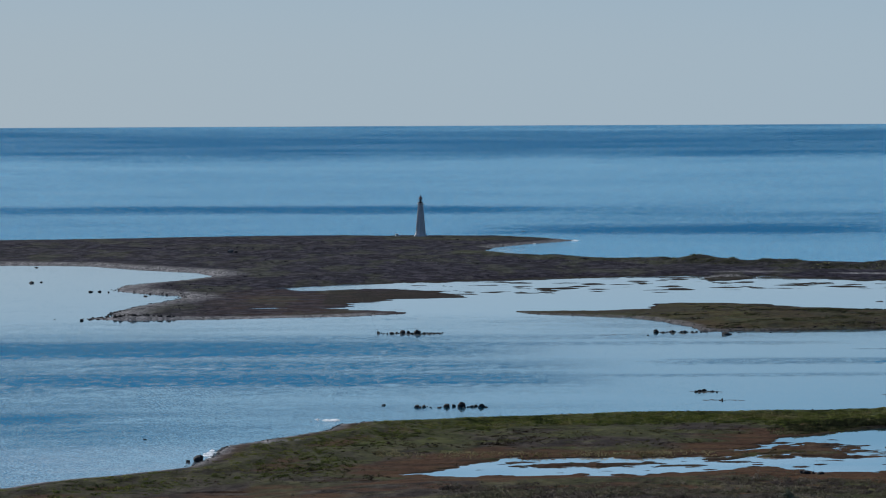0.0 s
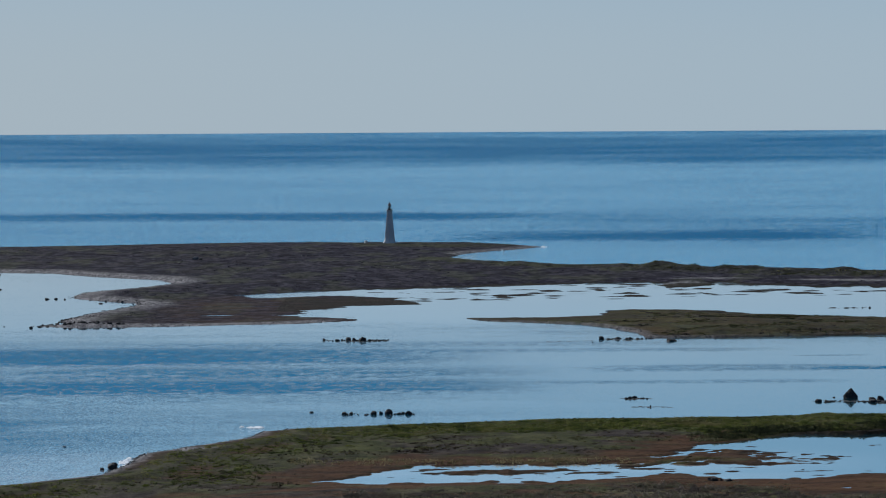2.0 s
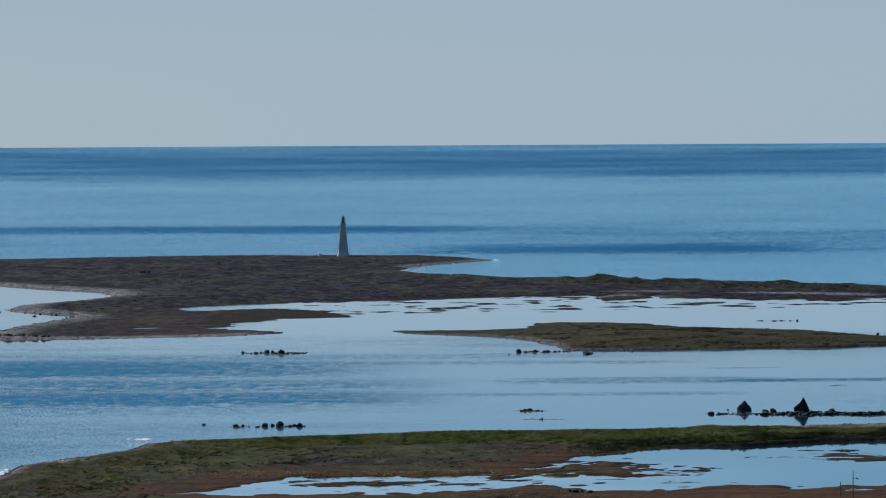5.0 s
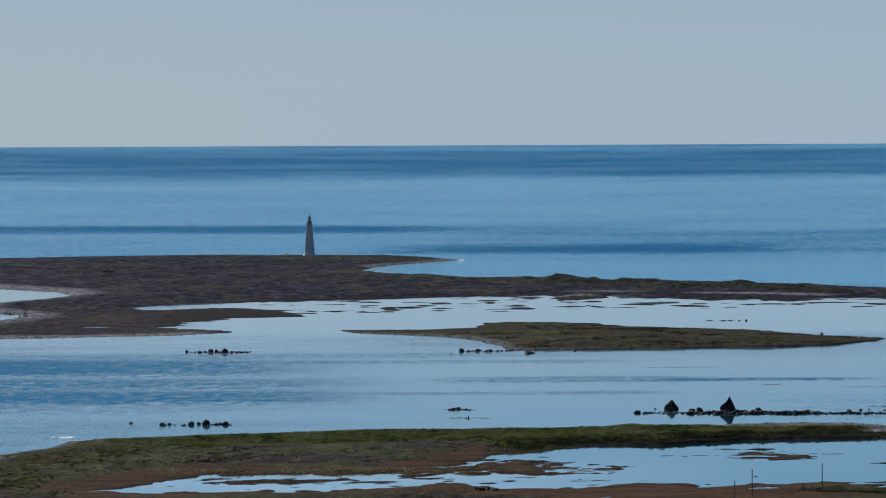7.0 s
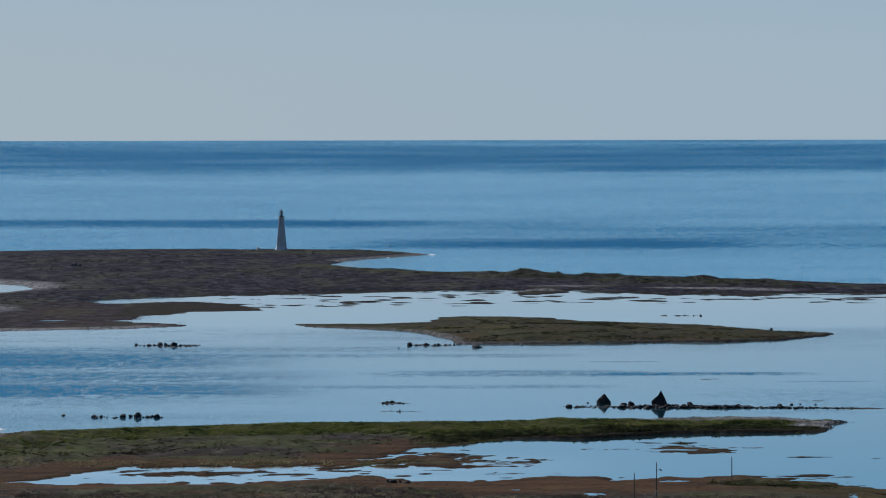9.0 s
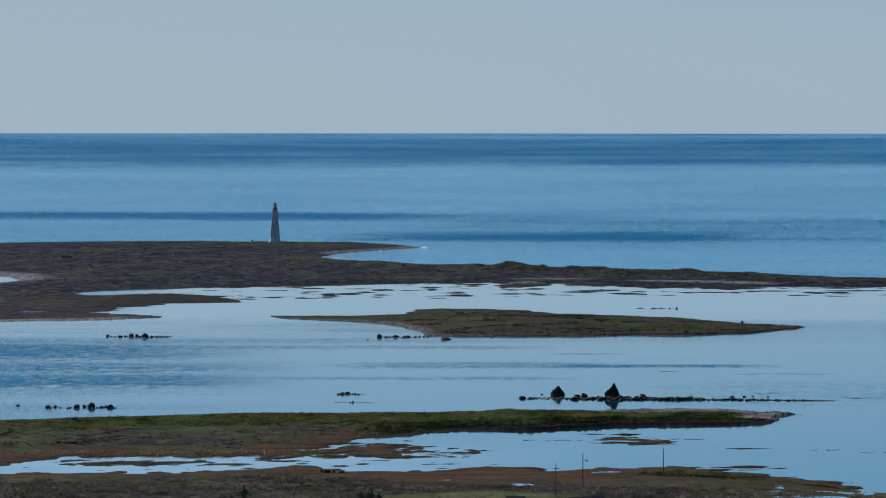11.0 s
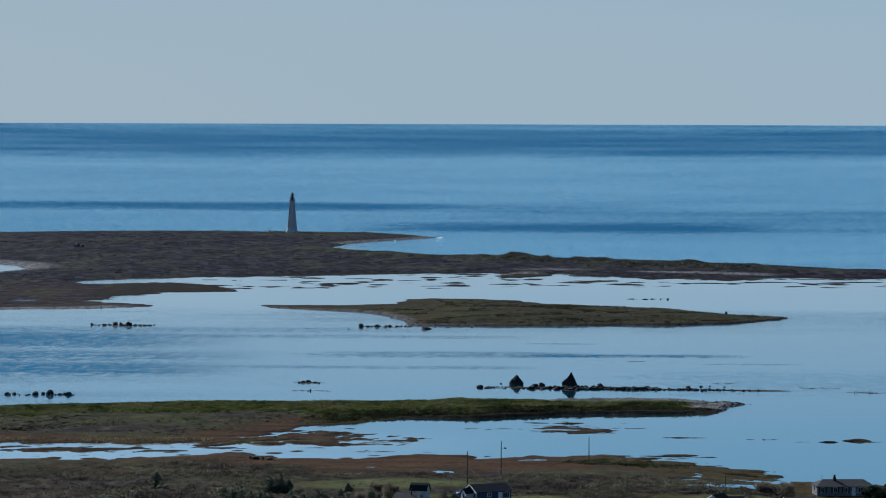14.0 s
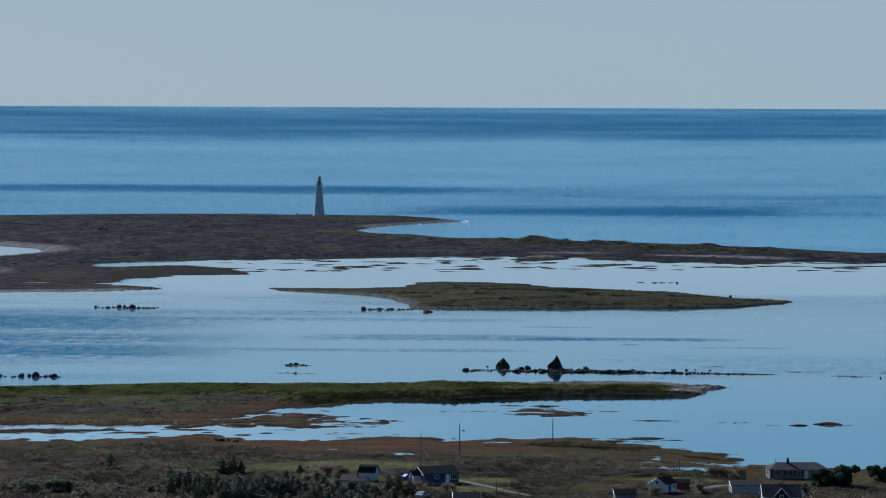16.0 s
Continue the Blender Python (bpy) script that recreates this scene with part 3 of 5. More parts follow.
# ---- more materials ----
def plain(name, color, rough=.8, grain=3.0, vary=.25, bump=.15, spec=.3, metal=0.0):
    """A surface of one paint or stuff, with weathering at two scales."""
    m = Nodes(name)
    dark = tuple(c * (1 - vary) for c in color)
    light = tuple(min(1, c * (1 + vary * .7)) for c in color)
    fac = m.math("ADD", m.math("MULTIPLY", m.noise(grain, 5, .65), .6), m.math("MULTIPLY", m.noise(grain * .12, 3), .4))
    info = m.add("ShaderNodeObjectInfo").outputs["Random"]
    col = m.mix(m.math("MULTIPLY", info, .25), m.ramp(fac, (.35, dark), (.65, light)), dark)
    m.bump(m.noise(grain * 2.5, 4), bump, .05)
    m.put(m.bsdf.inputs["Metallic"], metal)
    return m.done(col, rough, spec)


def boards(name, color, width=.16):
    """Painted clapboard: faint level shadow lines and streaks of weather."""
    m = Nodes(name)
    wave = m.add("ShaderNodeTexWave", wave_type="BANDS", bands_direction="Z", wave_profile="SAW")
    m.put(wave.inputs["Vector"], m.at)
    m.put(wave.inputs["Scale"], .314 / width)
    streaks = m.noise(1.2, 5, .6, (1, 1, .15))
    col = m.ramp(streaks, (.3, tuple(c * .78 for c in color)), (.7, color))
    m.bump(wave.outputs["Fac"], .5, .02)
    return m.done(col, .6, .3)


def shingles(name, color):
    m = Nodes(name)
    brick = m.add("ShaderNodeTexBrick")
    m.put(brick.inputs["Vector"], m.at)
    for key, value in (("Scale", 2.2), ("Mortar Size", .012), ("Color1", (*color, 1)), ("Color2", (*[c * .75 for c in color], 1)), ("Mortar", (*[c * .5 for c in color], 1))):
        m.put(brick.inputs[key], value)
    col = m.mix(m.span(m.noise(.9, 5), .3, .7, 0, .45), brick.outputs["Color"], tuple(c * 1.35 for c in color))
    m.bump(brick.outputs["Fac"], .2, .02)
    return m.done(col, .95, .06)


def leaves(name, *stops):
    """Foliage: each clump of its own tone, and drifts of tone over the ground."""
    m = Nodes(name)
    island = m.add("ShaderNodeNewGeometry").outputs["Random Per Island"]
    fac = m.math("ADD", m.math("MULTIPLY", island, .08), m.math("SUBTRACT", m.math("ADD", m.math("MULTIPLY", m.noise(.06, 5, .65, (1, .6, 1)), 2.1), m.math("MULTIPLY", m.noise(.3, 3, .6), .9)), 1.0))
    col = m.ramp(fac, *stops)
    thin = m.add("ShaderNodeBsdfTranslucent")
    m.put(thin.inputs["Color"], col)
    both = m.add("ShaderNodeMixShader")
    m.put(both.inputs[0], .58)
    m.put(both.inputs[1], m.bsdf.outputs[0])
    m.put(both.inputs[2], thin.outputs[0])
    m.put(m.tree.nodes["Material Output"].inputs["Surface"], both.outputs[0])
    return m.done(col, .95, .05)


def rock_material(name, low, mid, high):
    m = Nodes(name)
    col = m.ramp(m.math("ADD", m.math("MULTIPLY", m.noise(1.1, 6, .65), .75), m.math("MULTIPLY", m.noise(6, 4, .6), .25)), (.3, low), (.52, mid), (.74, high))
    info = m.add("ShaderNodeObjectInfo").outputs["Random"]
    col = m.mix(m.math("MULTIPLY", info, .5), col, low)
    m.bump(m.noise(2.6, 6, .7), .8, .25)
    return m.done(col, .85, .3)


ROCK = rock_material("dark_rock", (.008, .008, .009), (.0185, .018, .02), (.042, .04, .042))
STONE = rock_material("shingle_stone", (.05, .048, .05), (.135, .128, .13), (.3, .285, .28))
CONCRETE = plain("white_concrete", (.52, .495, .505), .8, .6, .2, .2)
RED_PAINT = plain("red_lantern_paint", (.06, .018, .02), .75, 2, .3)
IRON = plain("dark_iron", (.03, .03, .032), .5, 3, .3, metal=.6)
WHITE_TRIM = plain("white_trim", (.72, .72, .7), .55, 2, .12)
NAVY = boards("navy_clapboard", (.036, .058, .135))
WHITE_BOARD = boards("white_clapboard", (.62, .63, .62))
GREY_BOARD = boards("grey_clapboard", (.32, .32, .33), .14)
PALE_BOARD = boards("pale_clapboard", (.56, .56, .56), .14)
GREY_PAINT = boards("grey_painted_clapboard", (.17, .17, .18), .14)
RED_BOARD = boards("red_boards", (.17, .02, .022), .2)
NAVY_ROOF = shingles("navy_shingles", (.02, .024, .036))
BLACK_ROOF = shingles("black_shingles", (.02, .02, .022))
GREY_ROOF = shingles("grey_shingles", (.055, .054, .055))
BROWN_ROOF = shingles("brown_shingles", (.082, .076, .076))
FOOTING = plain("grey_footing", (.2, .195, .185), .9, 2, .25)
POLE_WOOD = plain("weathered_pole_wood", (.085, .07, .058), .9, 3, .35)
BARK = plain("bark", (.06, .048, .038), .95, 4, .4)
DIRT = plain("driveway_gravel", (.14, .128, .112), .95, 1.2, .3, .4)
BLUE_PAINT = plain("blue_car_paint", (.015, .09, .42), .3, 1, .08, 0, .5)
SILVER_PAINT = plain("silver_car_paint", (.4, .43, .47), .3, 1, .08, 0, .5)
TYRE = plain("tyre_rubber", (.02, .02, .02), .9, 6, .3)
FOAM = plain("surf_foam", (.78, .8, .82), .9, .9, .12, .3)
SPRUCE = leaves("spruce_needles", (.3, (.1087, .1183, .0876)), (.55, (.1955, .2062, .1424)), (.8, (.2987, .2907, .1943)))
TWIGS = leaves("bare_twigs", (.25, (.0955, .0805, .0627)), (.5, (.1773, .15, .1091)), (.8, (.2864, .2455, .1773)))
PINE = leaves("pine_needles", (.3, (.03, .044, .034)), (.55, (.056, .078, .05)), (.8, (.086, .11, .066)))
GREEN_BUSH = leaves("green_bayberry", (.25, (.0309, .042, .0162)), (.45, (.0711, .0891, .0251)), (.62, (.1313, .1464, .0398)), (.8, (.1876, .172, .0812)))
HEATH_BUSH = leaves("autumn_shrub", (.2, (.05, .0435, .0435)), (.36, (.084, .0715, .0655)), (.48, (.114, .0985, .082)), (.58, (.104, .105, .072)), (.7, (.136, .125, .086)), (.86, (.17, .147, .106)))
DARK_BUSH = leaves("dark_green_shrub", (.25, (.02, .025, .0163)), (.5, (.045, .0525, .0263)), (.7, (.0875, .0875, .045)), (.85, (.2, .1875, .1125)))
WEED = plain("rockweed", (.026, .021, .014), .7, 1.5, .4, .4)
BARE_BUSH = leaves("bare_shrub", (.25, (.09, .075, .072)), (.5, (.162, .138, .12)), (.8, (.215, .185, .15)))
# heath leaves with distance haze mixed into them as extra blue
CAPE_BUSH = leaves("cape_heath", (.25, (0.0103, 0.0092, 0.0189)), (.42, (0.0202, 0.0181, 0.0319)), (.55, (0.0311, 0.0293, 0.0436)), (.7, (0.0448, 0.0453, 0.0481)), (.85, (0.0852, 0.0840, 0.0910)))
SPIT_BUSH = leaves("spit_heath", (.25, (.0247, .0196, .0174)), (.42, (.0522, .0406, .0333)), (.56, (.0725, .0623, .0391)), (.68, (.0812, .0841, .0348)), (.85, (.1522, .1377, .0798)))
REED = leaves("pale_reed", (.3, (.144, .12, .06)), (.7, (.312, .27, .156)))


def pane_material():
    m = Nodes("window_glass")
    return m.done((.02, .025, .03), .08, .6)


PANE = pane_material()


def clear_glass():
    m = Nodes("clear_glass")
    m.put(m.bsdf.inputs["Transmission Weight"], 1.0)
    m.put(m.bsdf.inputs["IOR"], 1.02)
    return m.done((.9, .92, .92), .05)


CLEAR = clear_glass()


# ---- building blocks ----
def part(name, bm, material, parent=None, label="", smooth=False):
    me = bpy.data.meshes.new(name)
    bm.normal_update()
    bm.to_mesh(me)
    bm.free()
    me.materials.append(material)
    for p in me.polygons:
        p.use_smooth = smooth
    ob = new(name, me)
    ob.parent = parent
    return tagged(ob, label)


def thing(name, m, label, category, group=""):
    return_ob = new(name)
    return_ob.empty_display_size = .2
    return_ob.matrix_basis = m
    return tagged(return_ob, label, category, group)


def box(bm, x0, y0, z0, x1, y1, z1, bevel=0.0):
    made = bmesh.ops.create_cube(bm, size=1, matrix=Matrix.LocRotScale(((x0 + x1) / 2, (y0 + y1) / 2, (z0 + z1) / 2), None, (x1 - x0, y1 - y0, z1 - z0)))
    if bevel:
        edges = list({e for v in made["verts"] for e in v.link_edges})
        bmesh.ops.bevel(bm, geom=edges, offset=bevel, segments=1, affect="EDGES")
    return bm


def tube(bm, r0, r1, z0, z1, sides=12, x=0, y=0, turn=0):
    bmesh.ops.create_cone(bm, cap_ends=True, segments=sides, radius1=r0, radius2=r1, depth=z1 - z0, matrix=pose(x, y, (z0 + z1) / 2, 0, 0, turn))
    return bm


def rod(bm, a, b, r0, r1=None, sides=6):
    a, b = Vector(a), Vector(b)
    m = Matrix.Translation((a + b) / 2) @ (b - a).to_track_quat("Z", "Y").to_matrix().to_4x4()
    bmesh.ops.create_cone(bm, cap_ends=True, segments=sides, radius1=r0, radius2=r0 if r1 is None else r1, depth=(b - a).length, matrix=m)
    return bm


def solid(bm, verts, faces):
    vs = [bm.verts.new(v) for v in verts]
    for f in faces:
        bm.faces.new([vs[i] for i in f])
    return bm


def B():
    return bmesh.new()


# ---- the lighthouse on the cape ----
def lighthouse(x, y):
    z = ground_at(x, y) - .3
    top = thing("lighthouse", pose(x, y, z, 0, 0, 12), "tall tapered white concrete lighthouse with a dark red lantern", "lighthouse")
    part("plinth", tube(tube(B(), 5.1, 4.7, 0, 1.3, 8, turn=22.5), 4.3, 3.5, 1.3, 4.2, 8, turn=22.5), CONCRETE, top)
    part("tower", tube(B(), 3.3, 1.75, 4.2, 23.4, 8, turn=22.5), CONCRETE, top)
    for k in range(8):
        a = radians(45 * k + 22.5)
        c, s = math.cos(a), math.sin(a)
        part("rib", rod(B(), (c * 3.55, s * 3.55, 3.4), (c * 1.76, s * 1.76, 23.3), .24, .17, 4), CONCRETE, top)
    part("cornice", tube(tube(B(), 1.8, 2.4, 23.3, 24.4, 8, turn=22.5), 2.75, 2.75, 24.4, 24.8, 8, turn=22.5), CONCRETE, top)
    rail = part("railing", tube(B(), 2.6, 2.6, 25.75, 25.83, 16), IRON, top, "dark iron gallery rail")
    for k in range(16):
        a = math.pi * k / 8
        part("baluster", rod(B(), (2.56 * math.cos(a), 2.56 * math.sin(a), 24.8), (2.56 * math.cos(a), 2.56 * math.sin(a), 25.8), .035), IRON, rail)
    lantern = part("lantern", tube(B(), 1.35, 1.35, 24.8, 25.8, 12), RED_PAINT, top, "dark red lantern room")
    part("ring", tube(B(), 1.42, 1.42, 27.9, 28.1, 12), RED_PAINT, lantern)
    for k in range(12):
        a, b = math.pi * k / 6, math.pi * (k + 1) / 6
        part("mullion", rod(B(), (1.3 * math.cos(a), 1.3 * math.sin(a), 25.8), (1.3 * math.cos(a), 1.3 * math.sin(a), 27.9), .06), RED_PAINT, lantern)
        q = [(1.27 * math.cos(v), 1.27 * math.sin(v), h) for v, h in ((a, 25.8), (b, 25.8), (b, 27.9), (a, 27.9))]
        part("pane", solid(B(), q, [(0, 1, 2, 3)]), CLEAR, lantern)
    part("lens", tube(tube(B(), .5, .75, 25.9, 26.8, 10), .75, .4, 26.8, 27.6, 10), PANE, top, "dark glass lamp lens")
    dome = part("dome", tube(tube(tube(B(), 1.6, 1.0, 28.1, 28.9, 12), 1.0, .34, 28.9, 29.7, 12), .34, .3, 29.7, 30.4, 8), RED_PAINT, top, "dark red domed roof")
    part("finial", rod(B(), (0, 0, 30.4), (0, 0, 31.6), .12, .05), IRON, dome)
    door = part("door", box(B(), -.1, -.55, 0, .1, .55, 2.1), WHITE_TRIM, top, "white painted door")
    door.matrix_basis = pose(4.7 * .7, 4.7 * .7, .4, 0, 0, 45)
    return top


lighthouse(-16.4, 2561)


def hut(x, y, w, d, h, label):
    top = thing("hut", pose(x, y, ground_at(x, y) - .1, 0, 0, 20), label, "hut")
    part("wall", box(B(), -w / 2, -d / 2, 0, w / 2, d / 2, h, .04), WHITE_BOARD, top)
    part("roof", solid(B(), [(-w * .56, -d * .56, h), (w * .56, -d * .56, h), (w * .56, d * .56, h), (-w * .56, d * .56, h), (-w * .56, 0, h + .5), (w * .56, 0, h + .5)],
                       [(0, 1, 5, 4), (2, 3, 4, 5), (0, 4, 3), (1, 2, 5), (3, 2, 1, 0)]), WHITE_TRIM, top)
    part("door", box(B(), -.4, -d / 2 - .04, 0, .4, -d / 2, h * .85), GREY_BOARD, top)


hut(-34, 2566, 1.8, 1.6, 1.5, "small white wooden hut beside the lighthouse")


# ---- houses ----
def window_on(house, x, y, z, w, h, turn, panes=1):
    """A framed window on a wall: its middle, the wall's outward turn, and how many panes it has."""
    frame_ob = part("window", box(B(), -w / 2 - .08, -.05, -h / 2 - .08, w / 2 + .08, .03, h / 2 + .08), WHITE_TRIM, house)
    frame_ob.matrix_basis = pose(x, y, z, 0, 0, turn)
    for k in range(panes):
        a = -w / 2 + k * w / panes
        part("pane", box(B(), a + .03, -.07, -h / 2, a + w / panes - .03, -.02, h / 2), PANE, frame_ob)
    return frame_ob


def door_on(house, x, y, z, w, h, turn, material):
    ob = part("door", box(B(), -w / 2, -.06, 0, w / 2, .03, h, .01), material, house)
    ob.matrix_basis = pose(x, y, z, 0, 0, turn)
    part("handle", box(B(), w * .32, -.1, h * .48, w * .38, -.06, h * .53), IRON, ob)


def gabled(name, x, y, turn, length, width, wall, rise, siding, roofing, label, category="house", group="", lift=.25, gambrel=False, hip=0.0):
    """A house shell: footing, walls up to the gables, and a roof of two slabs with eaves."""
    z = ground_at(x, y)
    top = thing(name, pose(x, y, z, 0, 0, turn), label, category, group)
    l, w = length / 2, width / 2
    part("footing", box(B(), -l - .02, -w - .02, -1.6, l + .02, w + .02, lift), FOOTING, top)
    e, peak = lift + wall, lift + wall + rise
    k = l - hip
    vs = [(-l, -w, lift), (l, -w, lift), (l, w, lift), (-l, w, lift), (-l, -w, e), (l, -w, e), (l, w, e), (-l, w, e)]
    if gambrel:
        bend = .55
        vs += [(-l, -w * bend, e + rise * .7), (-l, 0, peak), (-l, w * bend, e + rise * .7), (l, -w * bend, e + rise * .7), (l, 0, peak), (l, w * bend, e + rise * .7)]
        faces = [(0, 1, 5, 4), (2, 3, 7, 6), (0, 4, 8, 9, 10, 7, 3), (1, 2, 6, 13, 12, 11, 5), (4, 5, 11, 8), (8, 11, 12, 9), (9, 12, 13, 10), (10, 13, 6, 7), (3, 2, 1, 0)]
    else:
        vs += [(-k, 0, peak), (k, 0, peak)]
        faces = [(0, 1, 5, 4), (2, 3, 7, 6), (0, 4, 8, 7, 3) if not hip else (0, 4, 7, 3), (1, 2, 6, 9, 5) if not hip else (1, 2, 6, 5), (4, 5, 9, 8), (6, 7, 8, 9), (3, 2, 1, 0)]
        if hip:
            faces += [(4, 8, 7), (6, 9, 5)]
    part("wall", solid(B(), vs, faces), siding, top)
    # roof slabs, 12 cm thick, over the walls and past the eaves
    o, t = .28, .13
    for side in (-1, 1):
        runs = [((w * 1.0, e), (0, peak))] if not gambrel else [((w, e), (w * .55, e + rise * .7)), ((w * .55, e + rise * .7), (0, peak))]
        for n, ((y0, z0), (y1, z1)) in enumerate(runs):
            d = Vector((y1 - y0, z1 - z0)).normalized()
            if n == 0:
                y0, z0 = y0 - d.x * o, z0 - d.y * o
            up = Vector((abs(d.y), abs(d.x)))
            lo, hi = l + o, (k if hip else l + o)
            vs = []
            for sx in (-1, 1):
                vs += [(sx * lo, side * (y0 + up.x * .01), z0 + .01), (sx * hi, side * (y1 + up.x * .01), z1 + .01), (sx * hi, side * y1, z1 + t), (sx * lo, side * (y0 + up.x * t), z0 + up.y * t)]
            part("roof", solid(B(), vs, [(0, 1, 2, 3), (7, 6, 5, 4), (0, 4, 5, 1), (3, 2, 6, 7), (0, 3, 7, 4), (1, 5, 6, 2)]), roofing, top)
    if hip:
        for s in (-1, 1):
            vs = [(s * (l + o), -w - o, e - .12), (s * (l + o), w + o, e - .12), (s * k, 0, peak + .06), (s * (l + o), -w - o, e + .02), (s * (l + o), w + o, e + .02), (s * k, 0, peak + .16)]
            part("roof", solid(B(), vs, [(0, 1, 2), (3, 4, 5), (0, 1, 4, 3), (1, 2, 5, 4), (2, 0, 3, 5)]), roofing, top)
    else:
        for s in (-1, 1):
            for side in (-1, 1):
                if not gambrel:
                    part("bargeboard", rod(B(), (s * (l + o + .02), side * (w + .2), e - .12 * rise), (s * (l + o + .02), 0, peak - .02), .09, .09, 4), WHITE_TRIM, top)
    return top


def blue_house():
    h = gabled("house", 156.6, 756, 27, 8.6, 6.6, 2.2, 1.4, NAVY, NAVY_ROOF, "dark blue clapboard cottage with white trim and porch")
    door_on(h, 1.5, -3.3, .25, .9, 2.0, 0, WHITE_TRIM)
    window_on(h, 3.0, -3.3, 1.6, 1.6, 1.2, 0, 3)
    window_on(h, -1.2, -3.3, 1.75, .9, .8, 0, 2)
    window_on(h, -4.3, 1.6, 1.6, .9, 1.1, -90, 2)
    window_on(h, -4.3, -2.2, 1.6, .9, 1.1, -90, 2)
    porch = part("porch", solid(B(), [(-6.2, -1.3, 0), (-4.3, -1.3, 0), (-4.3, 1.1, 0), (-6.2, 1.1, 0), (-6.2, -1.3, 2.1), (-4.3, -1.3, 2.1), (-4.3, 1.1, 2.1), (-6.2, 1.1, 2.1), (-6.2, -.1, 3.0), (-4.3, -.1, 3.0)],
                               [(0, 1, 5, 4), (2, 3, 7, 6), (0, 4, 8, 7, 3), (1, 2, 6, 9, 5), (4, 5, 9, 8), (6, 7, 8, 9), (3, 2, 1, 0)]), WHITE_BOARD, h, "white gabled entrance porch")
    for s, edge in ((-1, -1.3), (1, 1.1)):
        part("porch_roof", solid(B(), [(-6.4, edge + s * .2, 1.98), (-4.2, edge + s * .2, 1.98), (-4.2, -.1, 3.02), (-6.4, -.1, 3.02), (-6.4, edge + s * .22, 2.1), (-4.2, edge + s * .22, 2.1), (-4.2, -.1, 3.14), (-6.4, -.1, 3.14)],
                                 [(0, 1, 2, 3), (7, 6, 5, 4), (0, 4, 5, 1), (3, 2, 6, 7), (0, 3, 7, 4), (1, 5, 6, 2)]), NAVY_ROOF, porch)
    door = part("door", box(B(), -6.24, -.6, .1, -6.18, .4, 2.0), NAVY, porch)
    part("pane", box(B(), -6.27, -.35, 1.2, -6.22, .15, 1.8), PANE, door)
    x, y = 153.7, 751.3
    bench = thing("garden_bench", pose(x, y, ground_at(x, y), 0, 0, 27), "white wooden garden bench beside the blue cottage", "bench")
    part("seat", box(B(), -.8, -.25, .42, .8, .25, .48), WHITE_TRIM, bench)
    part("backrest", box(B(), -.8, .22, .48, .8, .28, .95), WHITE_TRIM, bench)
    for sx in (-.74, .74):
        for sy in (-.2, .2):
            part("leg", box(B(), sx - .04, sy - .04, 0, sx + .04, sy + .04, .44), WHITE_TRIM, bench)


def grey_shed():
    h = gabled("shed", 138.9, 743, -18, 5.2, 4.6, 1.95, 1.0, GREY_BOARD, BROWN_ROOF, "weathered grey shed with a stove pipe", "shed")
    part("stove_pipe", tube(B(), .16, .16, 2.6, 4.3, 10, 1.1, -.9), IRON, h, "dark metal stove pipe")
    window_on(h, -1.4, -2.3, 1.4, .7, .7, 0, 2)
    window_on(h, 2.6, .2, 1.4, .7, .8, 90, 2)
    door_on(h, .8, -2.3, .25, .9, 1.8, 0, GREY_BOARD)


def barn_shed():
    h = gabled("shed", 141.0, 760, -14, 3.7, 3.2, 1.9, 1.4, PALE_BOARD, BLACK_ROOF, "pale grey shed with a dark gambrel roof", "shed", gambrel=True)
    door_on(h, 1.85, 0, .25, 1.5, 1.8, 90, PALE_BOARD)
    window_on(h, -.8, -1.6, 1.4, .6, .6, 0, 2)


def white_house():
    h = gabled("house", 208.4, 744.5, 60, 5.0, 4.3, 2.0, 1.3, WHITE_BOARD, BLACK_ROOF, "small white wooden house with a dark roof", lift=.12)
    window_on(h, -2.5, 0, 2.4, .55, .7, -90, 1)
    door_on(h, -.7, -2.15, .12, .85, 1.8, 0, NAVY)
    window_on(h, 1.0, -2.15, 1.3, .5, .7, 0, 1)
    window_on(h, 1.8, -2.15, 1.3, .5, .7, 0, 1)


def red_shed():
    h = gabled("shed", 213.0, 752, 0, 3.2, 2.6, 1.5, .65, RED_BOARD, BLACK_ROOF, "small dark red shed beside the white house", "shed")
    door_on(h, .4, -1.3, .25, .9, 1.4, 0, RED_BOARD)


def garage():
    h = gabled("garage", 227.2, 751, 6, 6.8, 5.0, 1.9, .8, GREY_BOARD, GREY_ROOF, "long low grey garage with a small window", "garage")
    window_on(h, -.2, -2.5, 1.4, .45, .8, 0, 1)
    door_on(h, -3.4, .6, .25, 2.2, 1.7, -90, GREY_BOARD)


